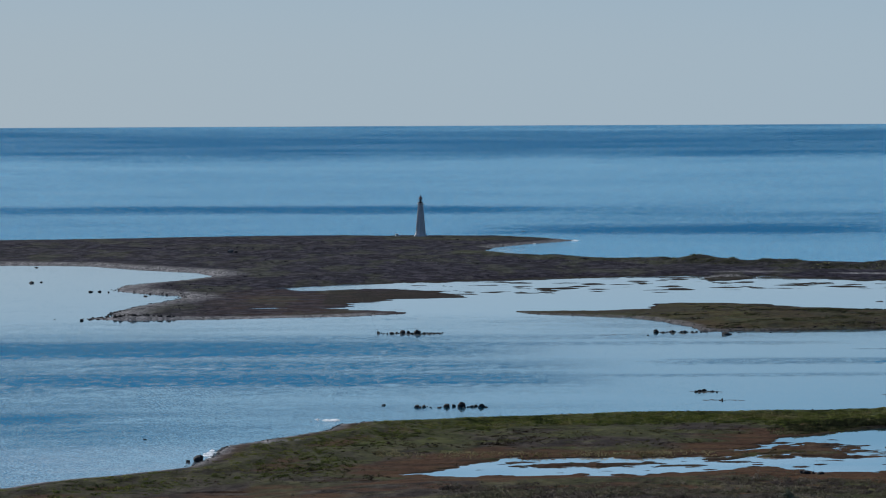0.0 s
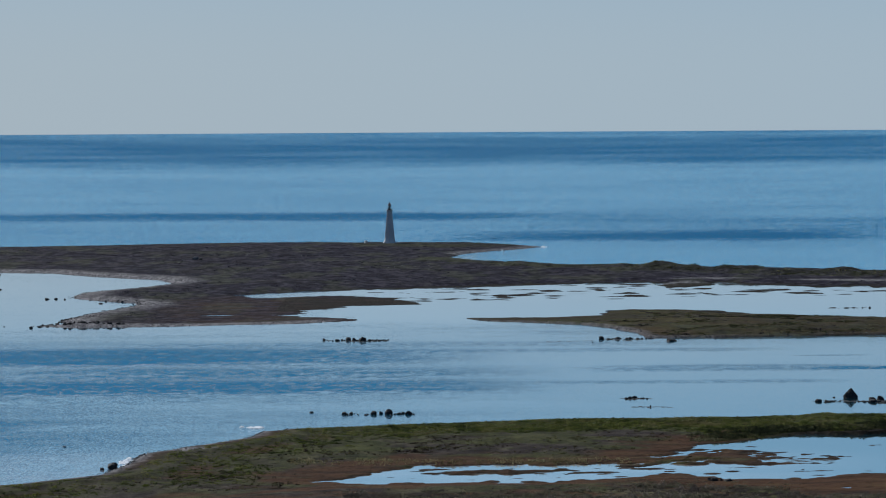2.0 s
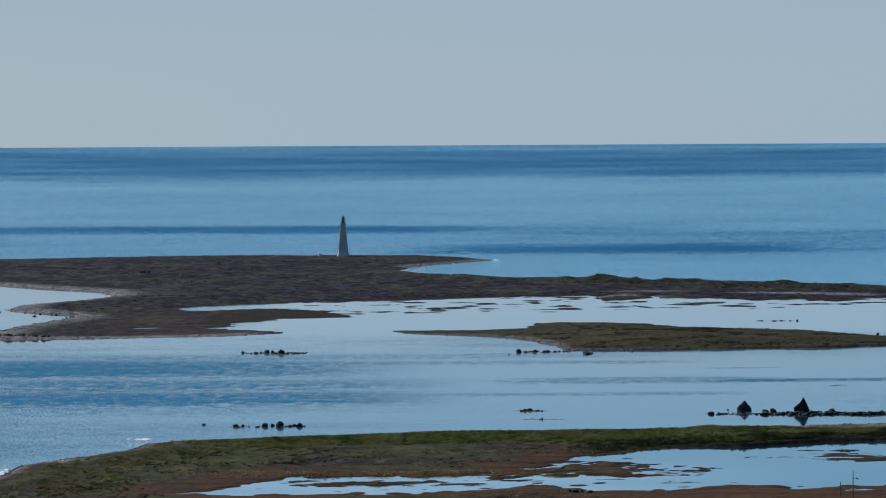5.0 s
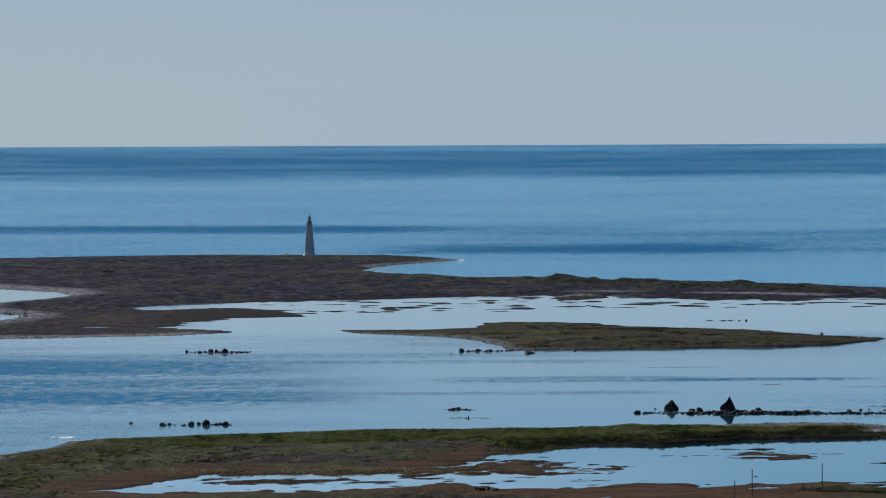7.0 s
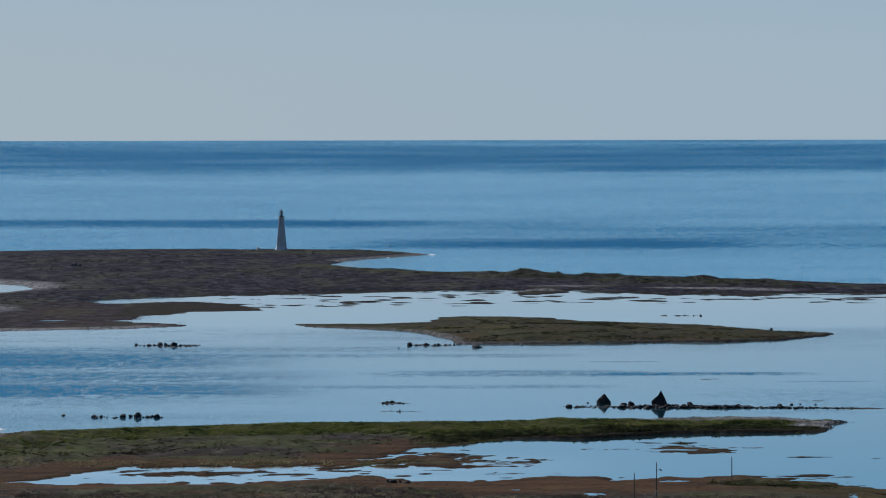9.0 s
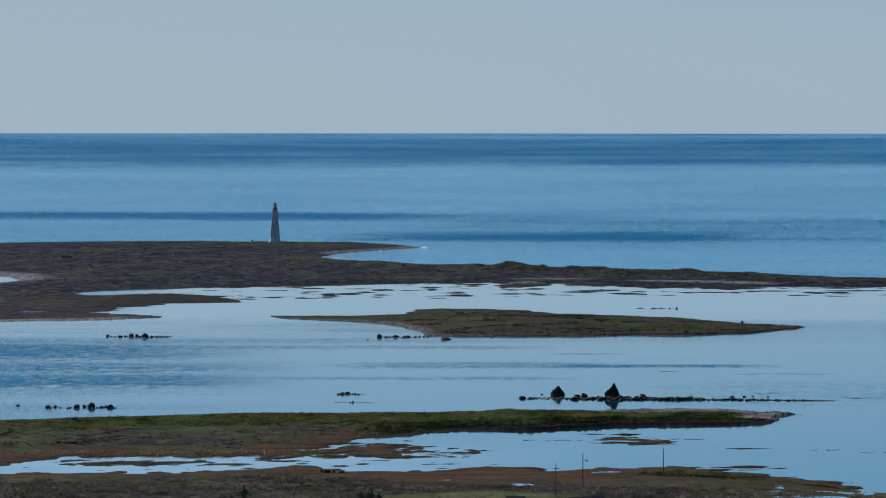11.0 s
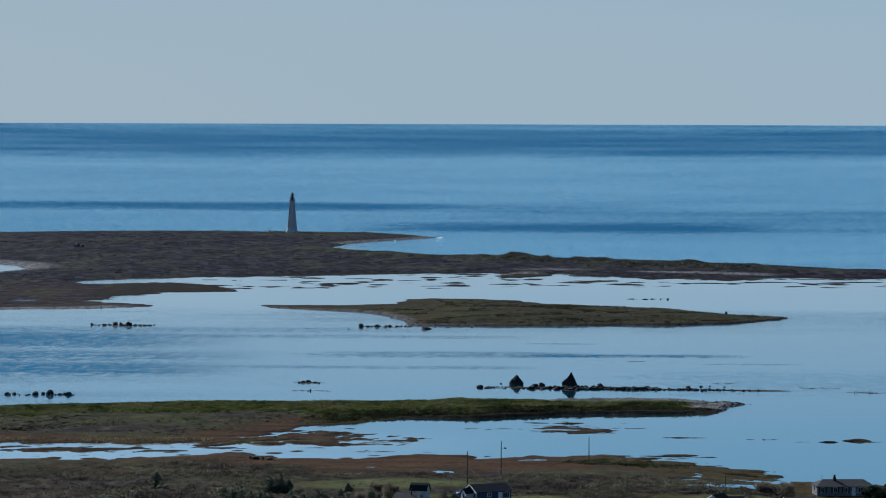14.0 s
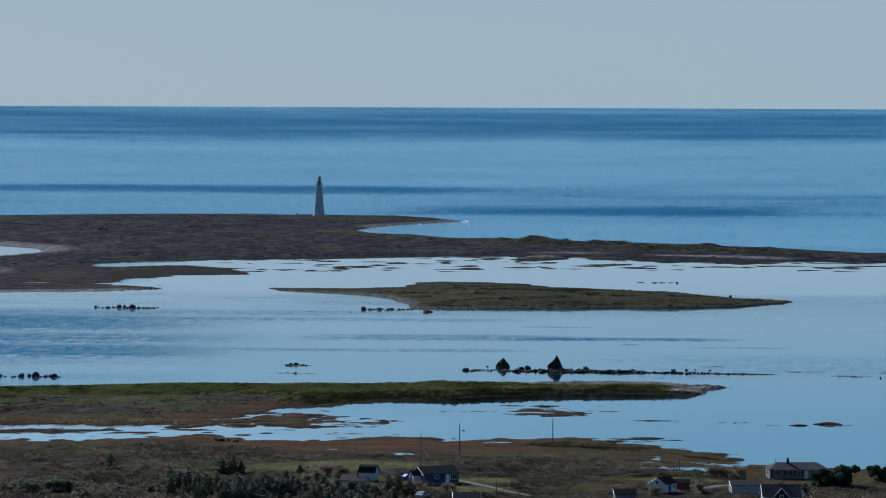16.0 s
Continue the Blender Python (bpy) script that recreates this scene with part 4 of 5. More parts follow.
def long_house():
    h = gabled("house", 242.0, 808, 5, 14.0, 7.4, 2.15, 1.3, GREY_PAINT, BROWN_ROOF, "long grey bungalow with shuttered windows", lift=.1, hip=2.2)
    for x, w in ((-5.6, .9), (-2.6, .9), (.0, .9)):
        ob = window_on(h, x, -3.7, 1.4, w, 1.15, 0, 2)
        for s in (-1, 1):
            part("shutter", box(B(), s * (w / 2 + .3) - .17, -.06, -.65, s * (w / 2 + .3) + .17, 0, .65), BLACK_ROOF, ob)
    door_on(h, 1.9, -3.7, .1, .9, 2.0, 0, WHITE_TRIM)
    window_on(h, 3.9, -3.7, 1.4, 1.8, 1.1, 0, 3)
    window_on(h, 6.0, -3.7, 1.4, .8, 1.1, 0, 2)
    window_on(h, -7.0, 0, 1.4, .9, 1.2, -90, 2)
    chimney = part("chimney", box(B(), -2.6, -.9, 2.8, -1.9, -.2, 4.3, .03), IRON, h, "dark metal-capped chimney")
    part("cap", tube(B(), .22, .3, 4.3, 4.8, 8, -2.25, -.55), IRON, chimney)
    part("mast", rod(B(), (-5.2, .3, 2.4), (-5.2, .3, 4.7), .05), IRON, h, "thin aerial mast")
    stair = part("steps", box(B(), 1.2, -4.6, -.6, 2.6, -3.7, .08), FOOTING, h)
    for x in (1.2, 2.6):
        part("handrail", rod(B(), (x, -4.6, .85), (x, -3.8, 1.0), .04), WHITE_TRIM, stair)


def dormer_house():
    h = gabled("house", 234.4, 735.5, 2, 8.2, 6.6, 1.7, 2.2, WHITE_BOARD, GREY_ROOF, "white house with a grey roof and dark front gable")
    gable = part("front_gable", solid(B(), [(-1.5, -4.1, .25), (1.2, -4.1, .25), (1.2, -1, .25), (-1.5, -1, .25), (-1.5, -4.1, 2.2), (1.2, -4.1, 2.2), (1.2, -1, 2.2), (-1.5, -1, 2.2), (-.15, -4.1, 3.7), (-.15, -.6, 3.7)],
                                      [(0, 1, 5, 8, 4), (1, 2, 6, 5), (3, 0, 4, 7), (4, 8, 9, 7), (8, 5, 6, 9), (2, 3, 7, 9, 6)]), BLACK_ROOF, h, "dark shingled cross gable")
    for s in (-1, 1):
        part("bargeboard", rod(B(), (-.15 + s * 1.6, -4.2, 2.05), (-.15, -4.2, 3.8), .1, .1, 4), WHITE_TRIM, gable)
    window_on(h, -2.8, -3.3, 1.2, .9, 1.0, 0, 2)
    window_on(h, 2.7, -3.3, 1.2, .9, 1.0, 0, 2)
    window_on(h, -.15, -4.1, 1.7, .8, 1.1, 0, 2)
    part("chimney", box(B(), -.5, .2, 3.6, .1, .8, 4.9, .03), FOOTING, h)


def low_shed():
    gabled("shed", 165.4, 711, 4, 5.4, 4.2, 1.8, .9, GREY_BOARD, NAVY_ROOF, "grey shed with a dark blue-grey roof", "shed")


def dark_shed():
    gabled("shed", 199.7, 729, 8, 4.6, 3.4, 1.5, .9, GREY_PAINT, BLACK_ROOF, "small dark-roofed shed among the shrubs", "shed")


blue_house(), grey_shed(), barn_shed(), white_house(), red_shed(), garage(), long_house(), dormer_house(), low_shed(), dark_shed()


def car(x, y, turn, paint, label):
    top = thing("car", pose(x, y, ground_at(x, y), 0, 0, turn), label, "car", "parked cars")
    prof = [(-2.1, .35), (2.1, .35), (2.15, .75), (1.9, .9), (.9, 1.0), (.35, 1.42), (-1.1, 1.45), (-1.75, 1.0), (-2.12, .92)]
    n = len(prof)
    vs = [(px, -.85, pz) for px, pz in prof] + [(px, .85, pz) for px, pz in prof]
    part("body", solid(B(), vs, [tuple(range(n - 1, -1, -1)), tuple(range(n, 2 * n))] + [(i, (i + 1) % n, n + (i + 1) % n, n + i) for i in range(n)]), paint, top)
    for s in (-1, 1):
        part("side_window", solid(B(), [(-1.6, s * .86, 1.02), (.75, s * .86, 1.02), (.3, s * .86, 1.36), (-1.05, s * .86, 1.38)], [(0, 1, 2, 3)]), PANE, top)
    part("windscreen", solid(B(), [(.92, -.7, 1.03), (.92, .7, 1.03), (.42, .65, 1.41), (.42, -.65, 1.41)], [(0, 1, 2, 3)]), PANE, top)
    for wx in (-1.3, 1.3):
        for wy in (-.8, .8):
            ob = part("wheel", rod(B(), (0, -.11, 0), (0, .11, 0), .33, .33, 14), TYRE, top)
            ob.matrix_basis = pose(wx, wy, .33)
            part("rim", rod(B(), (0, -.13, 0), (0, .13, 0), .19, .19, 10), SILVER_PAINT, ob)


car(150.4, 764.5, 25, BLUE_PAINT, "bright blue car parked behind the cottage")
car(155.2, 724, 68, SILVER_PAINT, "silver car parked among the shrubs")


# ---- poles and wires ----
def pole(x, y, height, arm=False, can=False, lamp_arm=False, r=.15):
    z = ground_at(x, y)
    top = thing("utility_pole", pose(x, y, z - .3, 0, random.uniform(-.6, .6), 0), "weathered wooden utility pole standing in the marsh grass" if y > 820 else "weathered wooden utility pole beside the houses", "utility pole", "utility poles")
    part("shaft", tube(B(), r, r * .65, 0, height + .3, 8), POLE_WOOD, top)
    if arm:
        part("crossarm", box(B(), -.7, -.06, height - .6, .7, .06, height - .45), POLE_WOOD, top)
        for s in (-.6, 0, .6):
            part("insulator", tube(B(), .05, .04, height - .45, height - .25, 6, s), IRON, top)
    if can:
        part("transformer", tube(B(), .26, .26, 1.0, 2.0, 10, 0, -.35), FOOTING, top, "grey metal equipment can")
    if lamp_arm:
        part("lamp_arm", rod(rod(B(), (0, 0, height - 1.7), (.9, 0, height - 1.35), .04), (.7, 0, height - 1.4), (1.25, 0, height - 1.65), .13, .17, 8), IRON, top, "bracket lamp on the pole")
    return top


pole(151.0, 798, 7.9), pole(158.7, 839, 8.6, lamp_arm=True, can=True), pole(181.6, 891, 6.3)
pole(213.7, 812, 3.2, r=.12), pole(188.9, 773, 5.2, r=.08), pole(236.1, 760, 4.4, r=.13), pole(171.2, 731, 4.0, r=.12)


def wire(a, b, sag, label):
    curve = bpy.data.curves.new("wire", "CURVE")
    curve.dimensions, curve.bevel_depth = "3D", .022
    line = curve.splines.new("POLY")
    line.points.add(16)
    for i in range(17):
        s = i / 16
        p = Vector(a).lerp(Vector(b), s)
        line.points[i].co = (p.x, p.y, p.z - sag * 4 * s * (1 - s), 1)
    curve.materials.append(IRON)
    tagged(new("wire", curve), label, "wire")


wire((151.0, 798, ground_at(151, 798) + 4.4), (157.4, 759, ground_at(156.6, 757) + 3.9), .5, "thin dark service wire from pole to cottage")


# ---- driveways ----
def track(name, line, width, label):
    verts, faces = [], []
    pts = []
    for (ax, ay), (bx, by) in zip(line, line[1:]):
        n = max(2, int(math.hypot(bx - ax, by - ay) / 1.0))
        pts += [(ax + (bx - ax) * i / n, ay + (by - ay) * i / n) for i in range(n)]
    pts.append(line[-1])
    for i, (x, y) in enumerate(pts):
        (ax, ay), (bx, by) = pts[max(0, i - 1)], pts[min(len(pts) - 1, i + 1)]
        d = Vector((bx - ax, by - ay)).normalized()
        for k in range(5):
            o = (k / 4 - .5) * width * (1 + .12 * math.sin(i * 1.3 + k))
            px, py = x - d.y * o, y + d.x * o
            verts.append((px, py, ground_at(px, py) + (.09 if 0 < k < 4 else -.06)))
    for i in range(len(pts) - 1):
        faces += [(i * 5 + k, i * 5 + k + 1, i * 5 + k + 6, i * 5 + k + 5) for k in range(4)]
    tagged(mesh_object(name, verts, faces, DIRT), label, "road", kind="structure")


track("road_1", [(160.5, 762.5), (163, 760), (167, 753), (172.5, 745), (179, 736)], 2.1, "pale gravel driveway leading to the blue cottage")
track("road_2", [(214.5, 763), (218.5, 758), (222, 764), (226, 771), (229, 779)], 2.6, "pale gravel driveway between the sheds")
track("road_3", [(206, 748), (213, 749), (219, 752.5), (218.5, 758)], 2.6, "pale gravel yard before the white house")


# ---- pools on the marsh ----
def marsh_pool(x, y, rx, ry):
    shore_x, shore_y = zip(*([(-500, 560), (-150, 780), (-60, 845)] + sorted(MAINLAND_SHORE[:25])))
    s0 = float(np.interp(x, shore_x, shore_y)) - y
    level = .84 + float(np.interp(s0, (0, 10, 30, 60, 110), (0, .5, 1.2, 1.9, 4.0))) - .2
    verts = [(x, y, level)] + [(x + 1.45 * rx * math.cos(a * math.pi / 20), y + 1.45 * ry * math.sin(a * math.pi / 20), level) for a in range(40)]
    ob = mesh_object("pool", verts, [(0, 1 + k, 1 + (k + 1) % 40) for k in range(40)], WATER)
    tagged(ob, "still tidal pool lying in the salt marsh", "pool", "pools of the marsh", kind="structure")


for args in MARSH_POOLS:
    marsh_pool(*args)


# ---- rocks ----
def rock_shape(seed, flat=.75, levels=2, jag=.32):
    rnd = random.Random(seed)
    bm = B()
    bmesh.ops.create_icosphere(bm, subdivisions=levels, radius=1)
    off = Vector([rnd.uniform(-50, 50) for _ in range(3)])
    planes = [(Vector([rnd.gauss(0, 1) for _ in range(3)]).normalized(), rnd.uniform(.8, .97)) for _ in range(4)]
    for v in bm.verts:
        p = v.co.normalized()
        r = 1 + jag * noise.noise(p * 1.3 + off) + jag * .4 * noise.noise(p * 3.5 + off)
        for n, cut in planes:
            if p.dot(n) * r > cut:
                r = cut / p.dot(n)
        v.co = Vector((p.x * r, p.y * r, p.z * r * flat))
    return bm


def peak_shape(seed, crags):
    """A craggy rock: the hull of a few crags, broken up and roughened."""
    bm = B()
    foot = [(.84 * math.cos(a) * (1 + .2 * math.sin(seed + 3 * a)), .75 * math.sin(a), -.12) for a in [k * .9 for k in range(7)]]
    for p in foot + list(crags):
        bm.verts.new(p)
    bmesh.ops.convex_hull(bm, input=bm.verts)
    bmesh.ops.triangulate(bm, faces=bm.faces)
    bmesh.ops.subdivide_edges(bm, edges=bm.edges, cuts=3, use_grid_fill=True)
    for v in bm.verts:
        v.co += Vector([.11 * noise.noise(v.co * 2.2 + Vector((seed, k * 9, 0))) + .05 * noise.noise(v.co * 5 + Vector((seed, k * 9, 4))) for k in range(3)])
    return bm


ROCK_MESHES = []
for k in range(7):
    ob = part("rock_pattern", rock_shape(40 + k, .7 + .06 * (k % 3), 2, .46), ROCK)
    ROCK_MESHES.append(ob.data)
    bpy.data.objects.remove(ob)
STONE_MESHES = []
for k in range(5):
    ob = part("stone_pattern", rock_shape(90 + k, .7, 1, .4), STONE)
    STONE_MESHES.append(ob.data)
    bpy.data.objects.remove(ob)


def boulder(x, y, size, high, label, group, name="boulder", k=None, meshes=None, sunk=.25, turn=None):
    """A rock of that width and height over the water or ground."""
    meshes = meshes or ROCK_MESHES
    size, high = size * .9, high * .74
    me = meshes[random.randrange(len(meshes)) if k is None else k]
    ob = new(name, me)
    z = max(0.0, ground_at(x, y))
    ob.matrix_basis = Matrix.LocRotScale((x, y, z + high * (.35 - sunk)), Euler((random.uniform(-.15, .15), random.uniform(-.15, .15), random.uniform(0, 6.28) if turn is None else turn)), (size / 1.85, size / 1.85, high * (.65 + sunk) / .76))
    return tagged(ob, label, "rock", group)


STACKS = ((160.4, 1168.5, 5.0, 3.4, 3, ((.05, 0, 1), (.0, .2, .95), (-.3, -.1, .75), (.35, .0, .72), (.45, .1, .6), (-.8, 0, .4), (-.95, .1, .25), (.85, 0, .35), (1.0, -.1, .2), (.0, -.7, .3), (.0, .7, .4))),
          (178.8, 1157.5, 5.9, 5.3, 9, ((.2, .0, 1), (.28, .1, .93), (.05, -.1, .87), (.42, -.05, .66), (.5, .1, .62), (-.3, .0, .62), (-.78, -.05, .38), (-.92, .1, .3), (-.6, -.1, .05), (.75, .0, .25), (.95, -.1, .08), (.55, -.4, .3), (.0, -.55, .35), (.0, .6, .4))))
for x, y, w, h, seed, crags in STACKS:
    ob = part("sea_stack", peak_shape(seed, crags), ROCK)
    ob.matrix_basis = Matrix.LocRotScale((x, y, -.1), None, (w / 2, w / 2, h))
    tagged(ob, "tall pointed dark rock standing in shallow water" if h > 4 else "broad pyramid of dark rock standing in water", "rock", "pointed rocks")

for x, y, w, h in ((148, 1154, 2.5, 1.4), (165.8, 1151, 3.1, 1.5), (169.3, 1159, 2.4, 1.9), (167, 1163, 2.6, 1.1), (189.3, 1160, 2.1, 2.0), (205.4, 1155, 1.9, 1.1), (219.3, 1155, 1.9, 1.2), (223.9, 1161, 1.3, .7),
                   (155, 1170, 1, .5), (163, 1151, 1.3, .7), (232, 1161, 1, .4), (227, 1163, .9, .4), (172, 1152, 1.3, 1.1), (173.6, 1153, 1.4, 1.3), (184, 1154, 1.3, 1.0), (174.5, 1149, 1.1, 1.0)):
    boulder(x, y, w, h, "dark weedy boulder in the shallows", "boulders of the reef")
for i in range(205):
    s = i / 204
    x = 168 + 74 * s + random.uniform(-.6, .6)
    y = 1152 - 5 * s + random.gauss(0, 2.2 * (1 - .6 * s))
    w = random.uniform(.9, 2.2) * (1 - .5 * s)
    boulder(x, y, w, w * random.uniform(.3, .55), "small brown stone of the low reef", "stones of the reef", "stone", meshes=ROCK_MESHES if random.random() < .86 else STONE_MESHES)
ROW_NEAR = ((5.6, 1115, 2.9, 2.1), (.9, 1115, 2.3, 1.6), (3.3, 1117, 1.5, 1.2), (-8.6, 1115, 1.9, 1.2), (-6.4, 1116, 1.5, 1.0), (12.1, 1114, 2.3, 1.6), (9, 1115, 1.9, .8), (10.4, 1117, 1.2, 1.0), (-19.3, 1122, 1.4, .6), (-1.5, 1112, 1.5, .5), (13.6, 1113, 1.2, .4),
            (86.2, 1171, 1.7, 1.0), (88, 1173, 1.8, 1.2), (84.9, 1170, 1.3, .7), (91.1, 1136, .7, .9), (90.3, 1135, .8, .4), (-87, 1010, 1.2, .3))
for x, y, w, h in ROW_NEAR:
    boulder(x, y, w, h, "dark rounded boulder in the open water", "boulders off the green spit")
ROW_MID = ((-11.2, 1480, 3.5, 2.5), (-17.3, 1483, 2.9, 1.9), (-15, 1483, 1.8, 1.6), (-27.7, 1484, 1.5, 1.3), (-22, 1481, 2.2, 1.1), (-20, 1483, 1.3, .9), (-8.2, 1479, 1.9, 1.0), (-5.8, 1478, 2, .9), (-3.9, 1479, 1.8, .7), (-1.2, 1478, 1.4, .5), (-13.4, 1479, 1.6, .9),
           (90.6, 1481, 2.4, 2.0), (93.4, 1479, 1.8, .8), (97.5, 1480, 2.2, 1.6), (101.5, 1481, 1.6, .9), (103, 1482, 1.7, 1.0), (106.1, 1481, 1.4, .7), (108, 1482, 1.2, .7), (109.9, 1482, 1.2, .6), (111.8, 1483, 1.0, .5), (119.7, 1466, 4.8, 1.5), (139, 1477, 1, .6), (86, 1462, .9, .4))
for x, y, w, h in ROW_MID:
    boulder(x, y, w, h, "dark weedy boulder off the island", "boulders between the islands")
for x, y, w, h in ((-228.2, 1930, 3.2, 2.1), (-223.6, 1936, 2.0, 1.4), (-247.5, 2117, 2.8, 1.0), (-185.6, 1831, 2.8, 1.7), (-181, 1832, 2.2, 1.6), (-175.8, 1827, 1.2, 1.4), (-152.7, 1785, 2.7, 1.2), (-164.5, 1582, 1.6, 2.2), (-161.4, 1589, 2.2, 1.1), (-158, 1590, 1.8, .9), (-178, 1592, .9, .7)):
    boulder(x, y, w, h * .62, "dark boulder by the bay shore", "boulders of the bay")
boulder(62, 2684, 4.0, 1.1, "dark rock awash off the cape", "rocks off the cape")
boulder(-66.8, 946, 2.9, 2.6, "big dark boulder on the grassy shore", "shore boulders", k=2, sunk=.1)
boulder(-69.6, 944, 1.4, .9, "small dark boulder on the grassy shore", "shore boulders")
for x, y, w, h in ((135.5, 830, .9, .5), (137.5, 829, .6, .4), (140.5, 825, .7, .4), (133, 832, .6, .3), (146, 823, .5, .4), (157.7, 815, 1.6, .5), (161.3, 809, 1.5, .6), (127, 826, .7, .4), (123, 828, .8, .4)):
    boulder(x, y, w, h, "dark stone on the mown grass", "stones of the lawn", "stone")
boulder(92.4, 888, 2.8, 1.4, "low dark boulder at the marsh edge", "marsh boulders"), boulder(96.5, 889, 2.2, 1.0, "low dark boulder at the marsh edge", "marsh boulders"), boulder(94.6, 889, .8, .9, "low dark boulder at the marsh edge", "marsh boulders")
boulder(253.6, 1556, 1.5, 1.7, "dark boulder on the island's crest", "island boulders", sunk=.1)
boulder(-138.5, 2266, 5.0, 3.6, "large grey boulder lying on the heath", "heath boulders", sunk=.1, meshes=STONE_MESHES), boulder(-135, 2268, 2.6, 1.9, "large grey boulder lying on the heath", "heath boulders", sunk=.15), boulder(-146.1, 2255, 2.4, .9, "pale stone lying on the heath", "heath boulders", meshes=STONE_MESHES)
for x, y, w, h in ((221, 1707, 3.2, .4), (224.6, 1708, 1.8, .6), (229, 1706, .8, .6), (232.5, 1706, 1.2, 1.0), (214, 1707, 4.4, .3)):
    boulder(x, y, w, h, "small dark stone in the lagoon", "stones of the lagoon", "stone")
for i in range(70):
    k = random.randrange(6, 18)
    s = random.random()
    (ax, ay), (bx, by) = CAPE_BAY[k], CAPE_BAY[k + 1]
    w = random.uniform(.5, 1.35)
    boulder(ax + (bx - ax) * s + random.uniform(-3, 4), ay + (by - ay) * s + random.uniform(-3, 3), w, w * random.uniform(.4, .8), "dark weathered stone along the bay's shingle shore", "stones of the bay", "stone", meshes=ROCK_MESHES if random.random() < .8 else STONE_MESHES)
for i in range(34):
    s = random.random()
    boulder(-161 + 36 * s + random.uniform(-2, 2), 1594 + 22 * random.random() * (1 - s), random.uniform(.8, 2.4), random.uniform(.6, 1.7), "dark boulder on the shingle point", "boulders of the point")


# ---- loose stuff: shingle, foam, shrubs, grass ----
def scatter_rocks(name, spots, material, label, category):
    """Many small angular stones in one mesh: (x, y, z, size)."""
    base = [(1, 0, -.2), (.3, .95, -.3), (-.8, .6, -.2), (-.85, -.5, -.25), (.25, -1, -.2), (.35, .3, .6), (-.4, .1, .75), (.1, -.45, .65)]
    tris = [(0, 1, 5), (1, 2, 6), (1, 6, 5), (2, 3, 6), (3, 4, 7), (3, 7, 6), (4, 0, 7), (0, 5, 7), (5, 6, 7)]
    rnd = np.random.default_rng(5)
    spots = np.array(spots)
    n = len(spots)
    v = np.array(base)[None] * (1 + rnd.uniform(-.25, .25, (n, 8, 3)))
    a = rnd.uniform(0, 6.28, n)
    c, s = np.cos(a)[:, None], np.sin(a)[:, None]
    v = np.stack([v[..., 0] * c - v[..., 1] * s, v[..., 0] * s + v[..., 1] * c, v[..., 2]], -1) * spots[:, 3][:, None, None] + spots[:, None, :3]
    f = np.array(tris)[None] + 8 * np.arange(n)[:, None, None]
    return tagged(mesh_object(name, v.reshape(-1, 3).tolist(), f.reshape(-1, 3).tolist(), material, smooth=False), label, category, kind="stuff")


def tufts(name, spots, cards, size, material, label, category, seed, spread=1.0):
    """Shrubs or grass as clumps of small leaf sprays: spots are (x, y, z, radius, height)."""
    rnd = np.random.default_rng(seed)
    spots = np.array(spots)
    n = len(spots)
    u = rnd.normal(0, 1, (n, cards, 3))
    u /= np.linalg.norm(u, axis=2, keepdims=True)
    u[..., 2] = np.abs(u[..., 2])
    r = rnd.uniform(.25, 1, (n, cards, 1)) ** .5
    lump = 1 + .35 * np.sin(3 * np.arctan2(u[..., 1], u[..., 0]) + rnd.uniform(0, 6, (n, 1)))[..., None]
    at = u * r * lump
    centre = np.stack([spots[:, 0, None] + at[..., 0] * spots[:, 3, None] * spread, spots[:, 1, None] + at[..., 1] * spots[:, 3, None] * spread, spots[:, 2, None] + at[..., 2] * spots[:, 4, None] * .92], -1)
    side = rnd.normal(0, 1, (n, cards, 3))
    side /= np.linalg.norm(side, axis=2, keepdims=True)
    up = np.cross(side, u)
    up /= np.linalg.norm(up, axis=2, keepdims=True) + 1e-6
    up[..., 2] = np.abs(up[..., 2]) + .35
    w = size * spots[:, 3, None, None] * rnd.uniform(.6, 1.4, (n, cards, 1))
    h = size * np.minimum(spots[:, 3], spots[:, 4] * 1.5)[:, None, None] * rnd.uniform(.6, 1.4, (n, cards, 1))
    quad = np.stack([centre - side * w, centre - up * h * .3 + side * w * .3, centre + side * w, centre + up * h * 1.2], 2)
    f = np.arange(n * cards * 4).reshape(-1, 4)
    ob = mesh_object(name, quad.reshape(-1, 3), f, material, smooth=True)
    # shade each spray by its place on the clump, so that clumps read as soft mounds
    out = .42 * u + np.array((0, 0, .9)) + .08 * side
    out /= np.linalg.norm(out, axis=2, keepdims=True)
    ob.data.normals_split_custom_set_from_vertices(np.repeat(out.reshape(-1, 3), 4, axis=0).astype(np.float32))
    return tagged(ob, label, category, kind="stuff")


def spread_over(n, x0, x1, y0, y1, keep, radius, tall, seed):
    """Random spots on dry ground where keep(x, y, height, zones) says so."""
    rnd = np.random.default_rng(seed)
    x, y = rnd.uniform(x0, x1, n), rnd.uniform(y0, y1, n)
    h, z = land(x, y)
    ok = (h > .12) & (rnd.random(n) < keep(x, y, h, z))
    x, y, h = x[ok], y[ok], h[ok]
    r = rnd.uniform(*radius, len(x)) * (1 + .35 * waves(x, y, 18, 2, seed))
    t = r * rnd.uniform(*tall, len(x))
    return np.stack([x, y, h - .06, r, t], -1)


